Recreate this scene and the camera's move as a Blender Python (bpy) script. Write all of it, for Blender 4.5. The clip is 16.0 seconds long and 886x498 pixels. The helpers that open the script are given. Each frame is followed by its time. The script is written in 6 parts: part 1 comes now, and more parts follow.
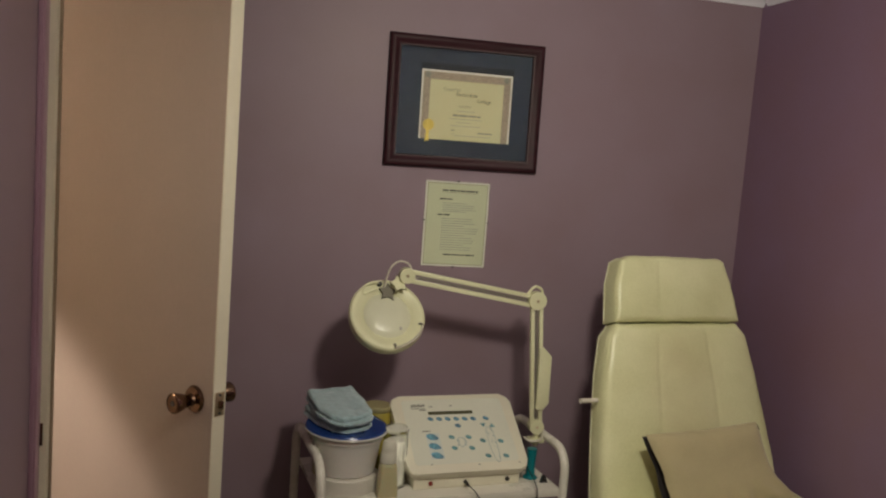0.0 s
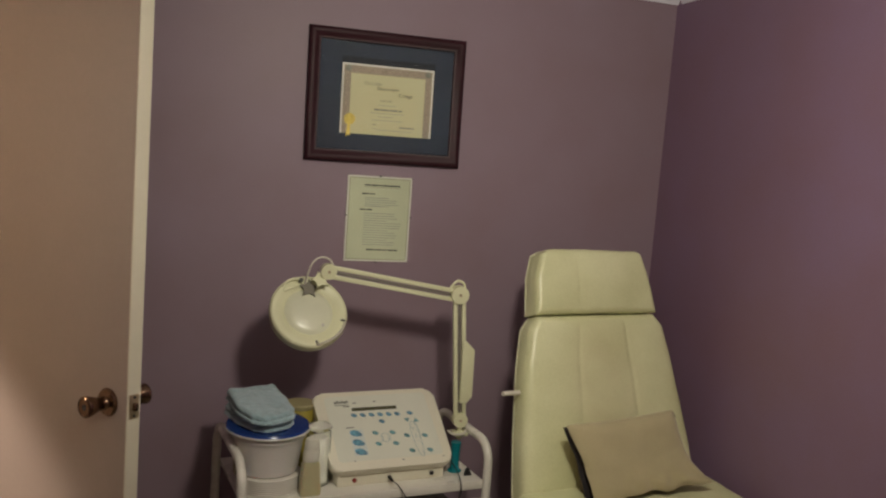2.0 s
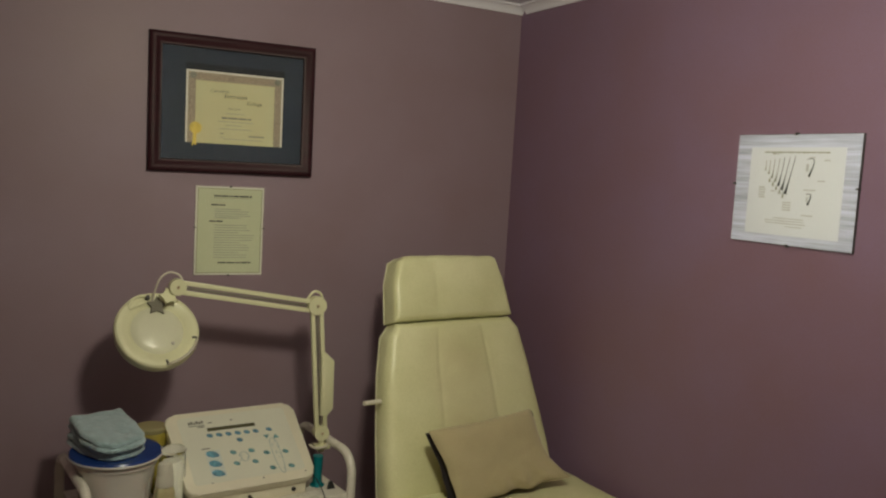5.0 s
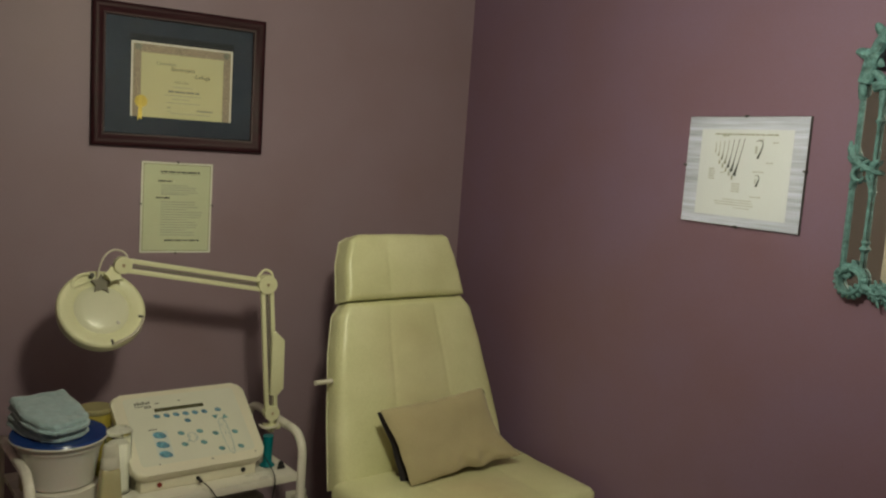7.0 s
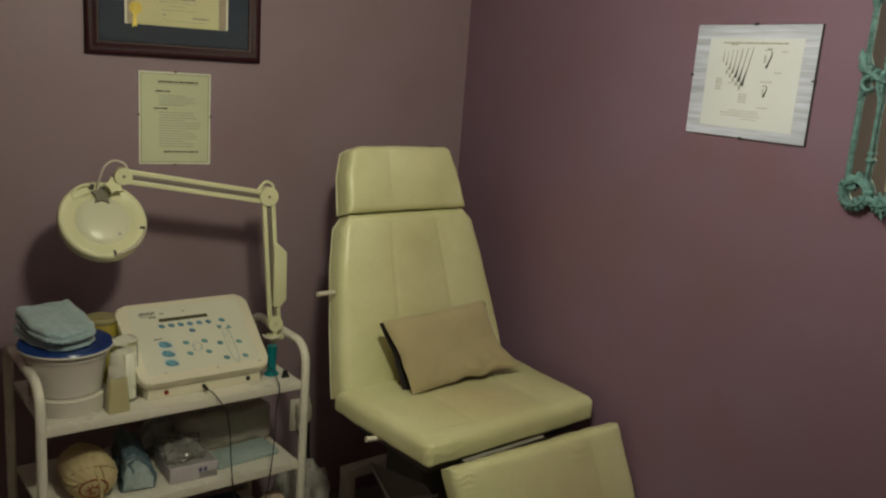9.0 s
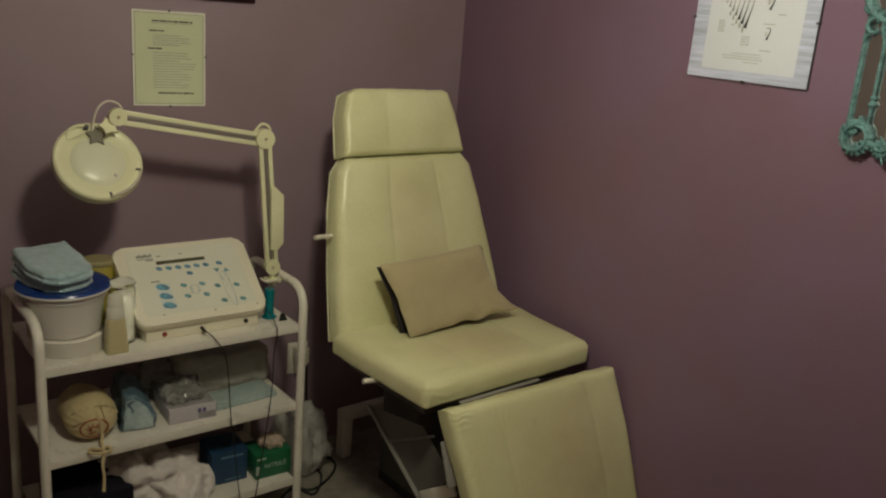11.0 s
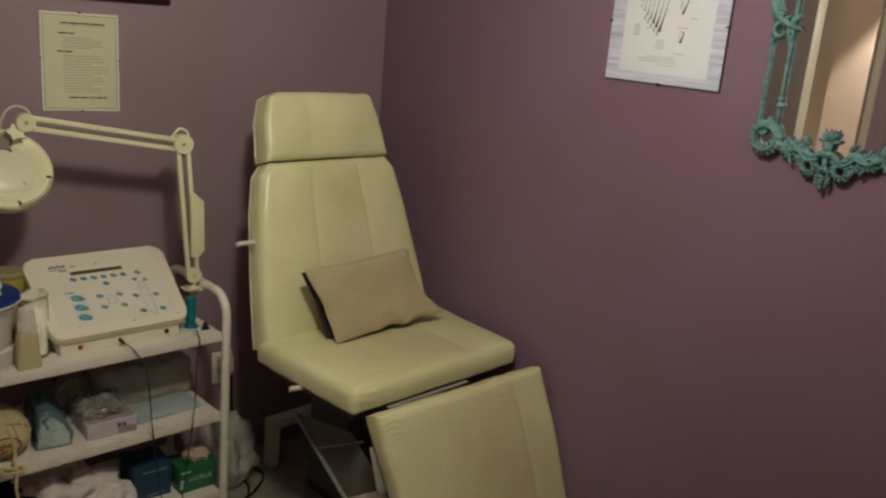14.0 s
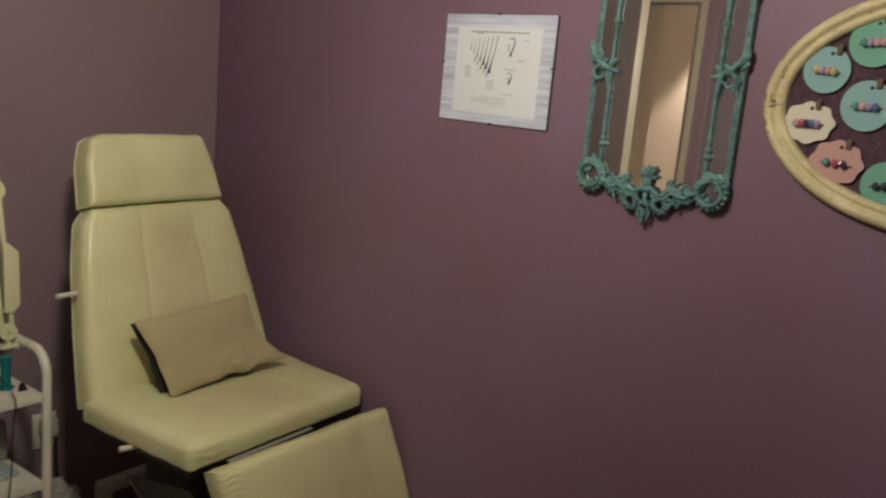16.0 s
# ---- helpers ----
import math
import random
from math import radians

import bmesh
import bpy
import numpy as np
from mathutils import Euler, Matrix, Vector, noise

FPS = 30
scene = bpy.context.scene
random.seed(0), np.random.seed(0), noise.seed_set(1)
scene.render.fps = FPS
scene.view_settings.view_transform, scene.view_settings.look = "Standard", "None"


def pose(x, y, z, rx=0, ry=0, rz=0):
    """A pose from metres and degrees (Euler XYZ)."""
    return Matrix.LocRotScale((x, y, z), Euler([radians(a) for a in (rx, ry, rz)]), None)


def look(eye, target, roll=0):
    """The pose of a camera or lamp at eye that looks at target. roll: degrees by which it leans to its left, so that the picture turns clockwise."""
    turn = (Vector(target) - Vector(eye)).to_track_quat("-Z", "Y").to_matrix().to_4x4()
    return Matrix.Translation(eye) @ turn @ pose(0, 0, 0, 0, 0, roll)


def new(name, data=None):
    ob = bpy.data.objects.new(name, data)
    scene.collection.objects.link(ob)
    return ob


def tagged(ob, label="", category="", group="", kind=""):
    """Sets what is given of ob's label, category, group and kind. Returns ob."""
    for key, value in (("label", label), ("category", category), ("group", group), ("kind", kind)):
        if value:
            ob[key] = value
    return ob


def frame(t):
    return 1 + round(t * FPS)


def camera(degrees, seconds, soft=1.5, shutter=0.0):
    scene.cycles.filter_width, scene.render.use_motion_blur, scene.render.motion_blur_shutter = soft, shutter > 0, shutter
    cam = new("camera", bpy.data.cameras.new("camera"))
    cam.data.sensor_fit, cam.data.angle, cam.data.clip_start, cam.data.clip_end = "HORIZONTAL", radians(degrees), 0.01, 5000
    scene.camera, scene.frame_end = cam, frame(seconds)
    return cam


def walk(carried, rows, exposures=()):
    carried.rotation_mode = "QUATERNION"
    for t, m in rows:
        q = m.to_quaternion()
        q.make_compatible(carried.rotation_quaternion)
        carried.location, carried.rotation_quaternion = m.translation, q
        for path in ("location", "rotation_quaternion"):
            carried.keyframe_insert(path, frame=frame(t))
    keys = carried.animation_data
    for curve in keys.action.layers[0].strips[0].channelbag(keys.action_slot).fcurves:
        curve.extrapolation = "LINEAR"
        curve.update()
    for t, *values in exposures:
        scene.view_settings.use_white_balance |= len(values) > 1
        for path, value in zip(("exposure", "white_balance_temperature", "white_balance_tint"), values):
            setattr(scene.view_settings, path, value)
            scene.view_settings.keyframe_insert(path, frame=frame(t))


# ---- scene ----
cam = camera(55.64, 16.0, soft=2.2, shutter=0.5)
PATH = [
    (0, (-0.0300, 0.0058, 1.5853), (0.4456, 1.9365, 1.3703), 4.36),
    (0.5, (-0.0195, 0.0012, 1.5967), (0.4791, 1.9242, 1.3657), 4.23),
    (1, (-0.0159, 0.0002, 1.6010), (0.5225, 1.9120, 1.3660), 4.24),
    (1.5, (-0.0172, 0.0069, 1.5951), (0.5771, 1.9030, 1.3687), 4.20),
    (2, (-0.0076, 0.0048, 1.5958), (0.6290, 1.8878, 1.3742), 4.35),
    (2.5, (-0.0006, 0.0045, 1.5999), (0.6862, 1.8705, 1.3852), 4.25),
    (3, (-0.0052, 0.0112, 1.5945), (0.7307, 1.8601, 1.3939), 4.25),
    (3.5, (-0.0143, 0.0168, 1.5880), (0.7873, 1.8397, 1.4022), 4.20),
    (4, (-0.0018, 0.0161, 1.5909), (0.8482, 1.8173, 1.4090), 4.20),
    (4.5, (-0.0002, 0.0193, 1.5970), (0.9083, 1.7921, 1.4187), 4.18),
    (4.7, (0.0015, 0.0142, 1.5946), (0.9258, 1.7791, 1.4189), 3.82),
    (6.8, (0.0038, 0.0312, 1.5905), (1.0480, 1.7244, 1.3838), 4.03),
    (7, (0.0028, 0.0300, 1.5915), (1.0507, 1.7191, 1.3708), 4.11),
    (7.5, (0.0018, 0.0323, 1.5920), (1.0550, 1.7113, 1.3242), 4.13),
    (8, (0.0011, 0.0346, 1.5845), (1.0589, 1.7030, 1.2722), 4.24),
    (8.5, (0.0022, 0.0363, 1.5841), (1.0522, 1.6972, 1.2115), 4.27),
    (9, (0.0048, 0.0340, 1.5792), (1.0458, 1.6900, 1.1622), 4.31),
    (9.5, (0.0008, 0.0377, 1.5732), (1.0436, 1.6817, 1.1154), 4.33),
    (10, (0.0033, 0.0365, 1.5707), (1.0441, 1.6727, 1.0811), 4.40),
    (12.5, (0.0056, 0.0393, 1.5617), (1.0518, 1.6469, 0.9949), 4.78),
    (13, (0.0050, 0.0406, 1.5619), (1.0798, 1.6336, 1.0076), 4.82),
    (13.5, (0.0090, 0.0385, 1.5638), (1.1334, 1.6038, 1.0294), 4.91),
    (14, (0.0135, 0.0372, 1.5642), (1.1962, 1.5663, 1.0516), 4.95),
    (14.5, (0.0109, 0.0405, 1.5570), (1.2748, 1.5152, 1.0796), 5.08),
    (15, (0.0189, 0.0409, 1.5574), (1.3493, 1.4653, 1.1088), 5.10),
    (15.5, (0.0210, 0.0375, 1.5532), (1.4204, 1.4065, 1.1439), 5.09),
    (16, (0.0438, 0.0365, 1.5618), (1.5006, 1.3506, 1.1734), 5.26),
]
# stops, kelvin and tint: the clip's automatic exposure and white balance drift a little
EXPOSURE = ((0.0, 0.02, 6200, 15), (1.5, 0.01, 6120, 17), (3.0, -0.08, 6270, 13), (4.5, -0.13, 6400, 9), (7.5, -0.16, 6560, 1), (10.0, -0.14, 6540, 4),
            (12.5, -0.14, 6490, 12), (14.5, -0.07, 6460, 15), (16.0, -0.13, 6500, 14))
walk(cam, [(t, look(eye, target, roll)) for t, eye, target, roll in PATH], EXPOSURE)

# ---- plan, in metres ----
BACK_Y, RIGHT_X, LEFT_X, FRONT_Y, CEIL = 2.65, 1.69, -0.432, -1.05, 2.215
DOOR_Y0, DOOR_Y1, DOOR_H, WALL_T = 1.93, 2.62, 2.03, 0.11

# ---- light ----
world = bpy.data.worlds.new("world")
scene.world = world
world.use_nodes = True
world.node_tree.nodes["Background"].inputs[0].default_value = (0.35, 0.4, 0.6, 1)
world.node_tree.nodes["Background"].inputs[1].default_value = 0.02


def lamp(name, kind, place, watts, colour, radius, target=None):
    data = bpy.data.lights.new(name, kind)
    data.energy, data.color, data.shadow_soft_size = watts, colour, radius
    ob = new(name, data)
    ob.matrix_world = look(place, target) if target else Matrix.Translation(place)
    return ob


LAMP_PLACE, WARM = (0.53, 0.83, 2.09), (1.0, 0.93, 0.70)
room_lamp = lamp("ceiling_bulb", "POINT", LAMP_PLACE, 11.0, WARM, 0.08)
# aimed spots added at the bulb's place to brighten the walls; no such fixture
spot_lamp = lamp("added_wall_spot", "SPOT", LAMP_PLACE, 40.0, WARM, 0.08, (1.46, 2.65, 1.45))
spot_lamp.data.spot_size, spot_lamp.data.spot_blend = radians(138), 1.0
side_spot = lamp("added_wall_spot", "SPOT", LAMP_PLACE, 22.0, (1.0, 0.93, 0.74), 0.08, (1.69, 0.20, 2.0))
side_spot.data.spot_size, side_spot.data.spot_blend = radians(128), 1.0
hall_lamp = lamp("hall_downlight", "SPOT", (-1.42, 2.17, 2.19), 145.0, (1.0, 0.85, 0.69), 0.07, (-1.42, 2.17, 0))
# added fill that lifts the hall outside the downlight's cone
hall_spill = lamp("hall_spill_fill", "POINT", (-1.44, 2.17, 2.14), 0.1, (1.0, 0.82, 0.64), 0.04)
hall_lamp.data.spot_size, hall_lamp.data.spot_blend = radians(84), 0.22


# ---- materials ----
def mat(name, colour, rough=0.6, metal=0.0, vary=0.12, scale=6.0, fine=120.0, bump=0.15, spec=0.5, sheen=0.0,
        alpha=1.0, transmission=0.0, coat=0.0, stretch=None, second=None, second_at=0.5, subsurface=0.0):
    """A node material with variation at two scales, in object metres."""
    m = bpy.data.materials.new(name)
    m.use_nodes = True
    nt = m.node_tree
    b = nt.nodes["Principled BSDF"]
    coord = nt.nodes.new("ShaderNodeTexCoord")
    vec = coord.outputs["Object"]
    if stretch:
        mp = nt.nodes.new("ShaderNodeMapping")
        mp.inputs["Scale"].default_value = stretch
        nt.links.new(vec, mp.inputs["Vector"])
        vec = mp.outputs["Vector"]
    big, small = nt.nodes.new("ShaderNodeTexNoise"), nt.nodes.new("ShaderNodeTexNoise")
    for n, sc, det in ((big, scale, 4), (small, fine, 3)):
        n.inputs["Scale"].default_value, n.inputs["Detail"].default_value = sc, det
        nt.links.new(vec, n.inputs["Vector"])
    add = nt.nodes.new("ShaderNodeMath")
    add.operation = "MULTIPLY_ADD"
    nt.links.new(small.outputs["Fac"], add.inputs[0])
    add.inputs[1].default_value = 0.4
    nt.links.new(big.outputs["Fac"], add.inputs[2])
    ramp = nt.nodes.new("ShaderNodeValToRGB")
    ramp.color_ramp.elements[0].position, ramp.color_ramp.elements[1].position = 0.35, 1.0
    dark = [c * (1 - vary) for c in colour]
    light = [min(1, c * (1 + vary)) for c in (second or colour)]
    ramp.color_ramp.elements[0].color, ramp.color_ramp.elements[1].color = (*dark, 1), (*light, 1)
    nt.links.new(add.outputs[0], ramp.inputs["Fac"])
    nt.links.new(ramp.outputs["Color"], b.inputs["Base Color"])
    rr = nt.nodes.new("ShaderNodeMapRange")
    rr.inputs["To Min"].default_value, rr.inputs["To Max"].default_value = max(0.02, rough - 0.08), min(1, rough + 0.08)
    nt.links.new(big.outputs["Fac"], rr.inputs["Value"])
    nt.links.new(rr.outputs["Result"], b.inputs["Roughness"])
    b.inputs["Metallic"].default_value = metal
    b.inputs["Specular IOR Level"].default_value = spec
    b.inputs["Alpha"].default_value = alpha
    b.inputs["Transmission Weight"].default_value = transmission
    b.inputs["Sheen Weight"].default_value = sheen
    b.inputs["Coat Weight"].default_value = coat
    b.inputs["Subsurface Weight"].default_value = subsurface
    if bump:
        bp = nt.nodes.new("ShaderNodeBump")
        bp.inputs["Strength"].default_value, bp.inputs["Distance"].default_value = bump, 0.004
        nt.links.new(add.outputs[0], bp.inputs["Height"])
        nt.links.new(bp.outputs["Normal"], b.inputs["Normal"])
    return m


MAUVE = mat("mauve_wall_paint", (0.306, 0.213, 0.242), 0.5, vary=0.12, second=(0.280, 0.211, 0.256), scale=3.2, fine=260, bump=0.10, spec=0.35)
# redder and darker than MAUVE; east wall only
PLUM = mat("plum_wall_tone", (0.255, 0.147, 0.184), 0.5, vary=0.13, second=(0.208, 0.138, 0.216), scale=2.6, fine=260, bump=0.10, spec=0.35)
MAUVE_TRIM = mat("mauve_trim_paint", (0.36, 0.215, 0.28), 0.35, vary=0.07, scale=3, fine=90, bump=0.08)
CEILING = mat("ceiling_paint", (0.88, 0.87, 0.95), 0.8, vary=0.05, scale=3, fine=150, bump=0.3)
CREAM_PAINT = mat("cream_gloss_paint", (0.76, 0.71, 0.55), 0.35, vary=0.06, scale=4, fine=60, bump=0.08)
DOOR_PAINT = mat("beige_door_paint", (0.49, 0.40, 0.325), 0.62, vary=0.07, scale=2.5, fine=70, bump=0.10)
GAP_SHADE = mat("brown_gap_shade", (0.27, 0.20, 0.135), 0.6, vary=0.15, scale=9, bump=0.1)
HALL_PAINT = mat("beige_hall_paint", (0.86, 0.76, 0.61), 0.6, vary=0.06, scale=2.5, fine=120, bump=0.1)
CARPET = mat("grey_carpet", (0.235, 0.21, 0.165), 0.95, vary=0.4, scale=22, fine=420, bump=1.0, sheen=0.3)
VINYL = mat("cream_vinyl", (0.650, 0.655, 0.340), 0.34, vary=0.09, scale=5, second=(0.72, 0.715, 0.45), fine=170, bump=0.10, spec=0.45)


def worn(m, creases=(), stains_and_shade=(), patch_tint=(0.50, 0.42, 0.23)):
    """Adds puckers, as bands of relief round a spot, and soft yellowed patches, stains or painted shade, to a padded
    material.
    """
    nt = m.node_tree
    b = nt.nodes["Principled BSDF"]
    coord = nt.nodes.new("ShaderNodeTexCoord").outputs["Object"]

    def spot(centre, radius):
        far = nt.nodes.new("ShaderNodeVectorMath")
        far.operation = "DISTANCE"
        nt.links.new(coord, far.inputs[0])
        far.inputs[1].default_value = centre
        fade = nt.nodes.new("ShaderNodeMapRange")
        fade.interpolation_type = "SMOOTHSTEP"
        fade.inputs["From Min"].default_value, fade.inputs["From Max"].default_value = 0.0, radius
        fade.inputs["To Min"].default_value, fade.inputs["To Max"].default_value = 1.0, 0.0
        nt.links.new(far.outputs["Value"], fade.inputs["Value"])
        return fade.outputs["Result"]

    def times(a, c):
        t = nt.nodes.new("ShaderNodeMath")
        t.operation = "MULTIPLY"
        for k, v in enumerate((a, c)):
            if isinstance(v, float):
                t.inputs[k].default_value = v
            else:
                nt.links.new(v, t.inputs[k])
        return t.outputs[0]

    for centre, radius, axis, scale, depth in creases:
        wave = nt.nodes.new("ShaderNodeTexWave")
        wave.bands_direction = axis
        wave.inputs["Scale"].default_value, wave.inputs["Distortion"].default_value = scale, 5.0
        wave.inputs["Detail"].default_value, wave.inputs["Detail Scale"].default_value = 1.5, 1.2
        nt.links.new(coord, wave.inputs["Vector"])
        bp = nt.nodes.new("ShaderNodeBump")
        bp.inputs["Strength"].default_value, bp.inputs["Distance"].default_value = 1.0, depth
        nt.links.new(times(wave.outputs["Fac"], spot(centre, radius)), bp.inputs["Height"])
        nt.links.new(b.inputs["Normal"].links[0].from_socket, bp.inputs["Normal"])
        nt.links.new(bp.outputs["Normal"], b.inputs["Normal"])
    cloud = nt.nodes.new("ShaderNodeTexNoise")
    cloud.inputs["Scale"].default_value, cloud.inputs["Detail"].default_value = 9.0, 3.0
    nt.links.new(coord, cloud.inputs["Vector"])
    for centre, radius, amount in stains_and_shade:
        mix = nt.nodes.new("ShaderNodeMix")
        mix.data_type = "RGBA"
        nt.links.new(times(times(cloud.outputs["Fac"], amount), spot(centre, radius)), mix.inputs["Factor"])
        nt.links.new(b.inputs["Base Color"].links[0].from_socket, mix.inputs["A"])
        mix.inputs["B"].default_value = (*patch_tint, 1)
        nt.links.new(mix.outputs["Result"], b.inputs["Base Color"])
    return m


def cream_vinyl(name):
    return mat(name, (0.650, 0.655, 0.340), 0.34, vary=0.09, scale=5, second=(0.72, 0.715, 0.45), fine=170, bump=0.10, spec=0.45)


VINYL_SEAT = worn(cream_vinyl("cream_vinyl_seat"),
                  [((-0.26, 0.0, 0.075), 0.10, "Z", 13.0, 0.0016), ((-0.20, 0.03, 0.085), 0.09, "Y", 11.0, 0.0012), ((0.33, 0.02, 0.07), 0.06, "Z", 24.0, 0.0016)],
                  [((0.02, 0.10, 0.09), 0.22, 0.9), ((-0.02, 0.22, 0.09), 0.22, 0.7), ((-0.15, 0.16, 0.09), 0.14, 0.6), ((0.20, 0.20, 0.09), 0.16, 0.4)])
# stains, plus painted shade: dimple at x -0.07, shadow arc at x 0.12
VINYL_FOOT = worn(cream_vinyl("cream_vinyl_footrest"),
                  [((-0.31, -0.03, 0.07), 0.06, "Y", 22.0, 0.0015), ((-0.31, -0.14, 0.06), 0.06, "X", 22.0, 0.0006), 
                   ((-0.17, -0.045, 0.062), 0.035, "X", 13.0, 0.0022), ((0.10, -0.04, 0.08), 0.07, "Y", 14.0, 0.0012)],
                  [((0.0, -0.16, 0.062), 0.28, 1.0), ((0.15, -0.30, 0.062), 0.24, 0.9), ((-0.02, -0.22, 0.08), 0.05, 0.5), ((-0.07, -0.08, 0.08), 0.022, 1.3), ((0.12, -0.05, 0.08), 0.08, 0.45), ((-0.15, -0.36, 0.08), 0.2, 0.6)])
VINYL_BACK = worn(cream_vinyl("cream_vinyl_back"), [((0.0, 0.02, 0.09), 0.16, "Y", 9.0, 0.003)],
                  [((0.0, 0.36, 0.09), 0.20, 0.7), ((0.02, 0.16, 0.09), 0.22, 0.75), ((-0.06, 0.06, 0.09), 0.2, 0.5)])
VINYL_PIPE = mat("pale_piping_vinyl", (0.72, 0.71, 0.50), 0.30, vary=0.05, scale=9, fine=170, bump=0.05)
WHITE_METAL = mat("white_enamel", (0.76, 0.73, 0.64), 0.28, vary=0.05, scale=8, fine=90, bump=0.05)
GREY_METAL = mat("grey_enamel", (0.27, 0.26, 0.235), 0.4, vary=0.12, scale=9, fine=120, bump=0.08)
GREY_PALE = mat("pale_grey_glint", (0.52, 0.50, 0.44), 0.4, vary=0.1, scale=9, fine=120, bump=0.06)
NICKEL = mat("bright_nickel", (0.92, 0.88, 0.70), 0.14, metal=0.6, vary=0.08, bump=0.02)
DARK_METAL = mat("dark_steel", (0.075, 0.073, 0.07), 0.5, metal=0.3, vary=0.2, scale=12, bump=0.1)
CHROME = mat("chrome", (0.75, 0.74, 0.72), 0.15, metal=1.0, vary=0.05, bump=0.02)
BRASS = mat("aged_brass", (0.22, 0.14, 0.09), 0.20, metal=1.0, vary=0.25, scale=40, bump=0.08)
BRASS_LIGHT = mat("worn_brass_plate", (0.60, 0.50, 0.33), 0.35, metal=0.9, vary=0.2, scale=60, bump=0.1)
LAMP_PLASTIC = mat("cream_lamp_enamel", (0.715, 0.71, 0.465), 0.35, vary=0.06, scale=9, fine=110, bump=0.05)
SHADE_GREY = mat("dull_grey", (0.19, 0.175, 0.135), 0.5, vary=0.1)
LENS = mat("frosted_lens", (0.67, 0.67, 0.50), 0.30, vary=0.05, bump=0.0, spec=0.5)
DEVICE = mat("ivory_plastic", (0.76, 0.725, 0.575), 0.38, vary=0.05, scale=8, fine=200, bump=0.06)
PANEL = mat("pale_panel_film", (0.70, 0.705, 0.585), 0.35, vary=0.05, scale=9, fine=160, bump=0.03)
LCD = mat("olive_lcd", (0.085, 0.085, 0.045), 0.2, vary=0.05, bump=0)
KEY_BLUE = mat("blue_key", (0.03, 0.10, 0.19), 0.4, vary=0.6, second=(0.12, 0.26, 0.34), scale=130, bump=0.05)
KEY_TEAL = mat("teal_key", (0.035, 0.13, 0.15), 0.4, vary=0.6, second=(0.15, 0.32, 0.33), scale=130, bump=0.05)
KEY_BIG = mat("bright_blue_key", (0.025, 0.14, 0.23), 0.4, vary=0.6, second=(0.15, 0.36, 0.46), scale=90, bump=0.05)
KEY_LINE = mat("grey_print", (0.36, 0.45, 0.43), 0.6, vary=0.1, bump=0)
INK = mat("black_ink", (0.03, 0.03, 0.03), 0.7, vary=0.1, bump=0)
INK_SOFT = mat("faded_ink", (0.17, 0.17, 0.14), 0.8, vary=0.2, bump=0)
INK_FAINT = mat("faint_print", (0.36, 0.37, 0.38), 0.8, vary=0.15, bump=0)
INK_PALE = mat("pale_print", (0.25, 0.25, 0.21), 0.8, vary=0.15, bump=0)
BLACK = mat("black_plastic", (0.013, 0.013, 0.015), 0.45, vary=0.2, bump=0.05)
CASE_BLACK = mat("matt_black_cloth", (0.013, 0.012, 0.019), 0.9, vary=0.3, spec=0.1, bump=0.2)
RED = mat("red_plastic", (0.25, 0.03, 0.02), 0.4, vary=0.1, bump=0.05)
MAHOGANY = mat("mahogany_moulding", (0.034, 0.0085, 0.013), 0.5, vary=0.4, scale=6, fine=80, bump=0.1, stretch=(1, 6, 6), spec=0.25)
GILT_LIP = mat("dark_gilt_lip", (0.035, 0.012, 0.014), 0.5, metal=0.0, vary=0.3, bump=0.05)
MAT_GREEN = mat("dark_teal_mat_board", (0.012, 0.019, 0.036), 0.75, vary=0.12, scale=9, fine=300, bump=0.08)
MAT_NAVY = mat("navy_mat_board", (0.008, 0.008, 0.014), 0.8, vary=0.1, bump=0.05)
PAPER_IVORY = mat("ivory_paper", (0.43, 0.41, 0.245), 0.75, vary=0.04, scale=7, fine=220, bump=0.05)
PAPER_BORDER = mat("engraved_border", (0.24, 0.20, 0.15), 0.75, vary=0.45, scale=260, fine=700, bump=0.05)
PAPER_WHITE = mat("white_card", (0.52, 0.50, 0.45), 0.7, vary=0.04, bump=0.03)
PAPER_COOL = mat("cool_white_paper", (0.53, 0.56, 0.61), 0.7, vary=0.03, bump=0.03)
PAPER_GREEN = mat("pale_green_paper", (0.40, 0.42, 0.285), 0.7, vary=0.05, scale=5, fine=200, bump=0.04)
GOLD_FOIL = mat("gold_foil", (0.50, 0.38, 0.08), 0.45, metal=0.4, vary=0.2, scale=70, bump=0.3)
GLAZE = mat("clear_glazing", (1, 1, 1), 0.03, vary=0, bump=0, transmission=1.0)
GLAZE.node_tree.nodes["Principled BSDF"].inputs["IOR"].default_value = 1.08
TEAL_RESIN = mat("verdigris_resin", (0.042, 0.110, 0.116), 0.55, vary=0.5, scale=55, fine=220, bump=0.9, second=(0.125, 0.258, 0.262))
# metal below 1 puts in a pale haze that lifts the dark reflections
MIRROR = mat("hazed_mirror_silver", (0.93, 0.93, 0.93), 0.03, metal=0.94, vary=0.0, bump=0.0)
IVORY_FRAME = mat("ivory_distressed_paint", (0.56, 0.48, 0.26), 0.5, vary=0.26, scale=16, fine=120, bump=0.6, second=(0.64, 0.57, 0.34))
PEG = mat("dark_peg_wood", (0.13, 0.085, 0.055), 0.7, vary=0.3, scale=60, bump=0.2)
IVORY_DARK = mat("rubbed_groove", (0.26, 0.20, 0.10), 0.7, vary=0.4, scale=30, bump=0.3)
PLUM_LINEN = mat("plum_burlap", (0.085, 0.045, 0.065), 0.9, vary=0.5, scale=90, fine=500, bump=0.8)
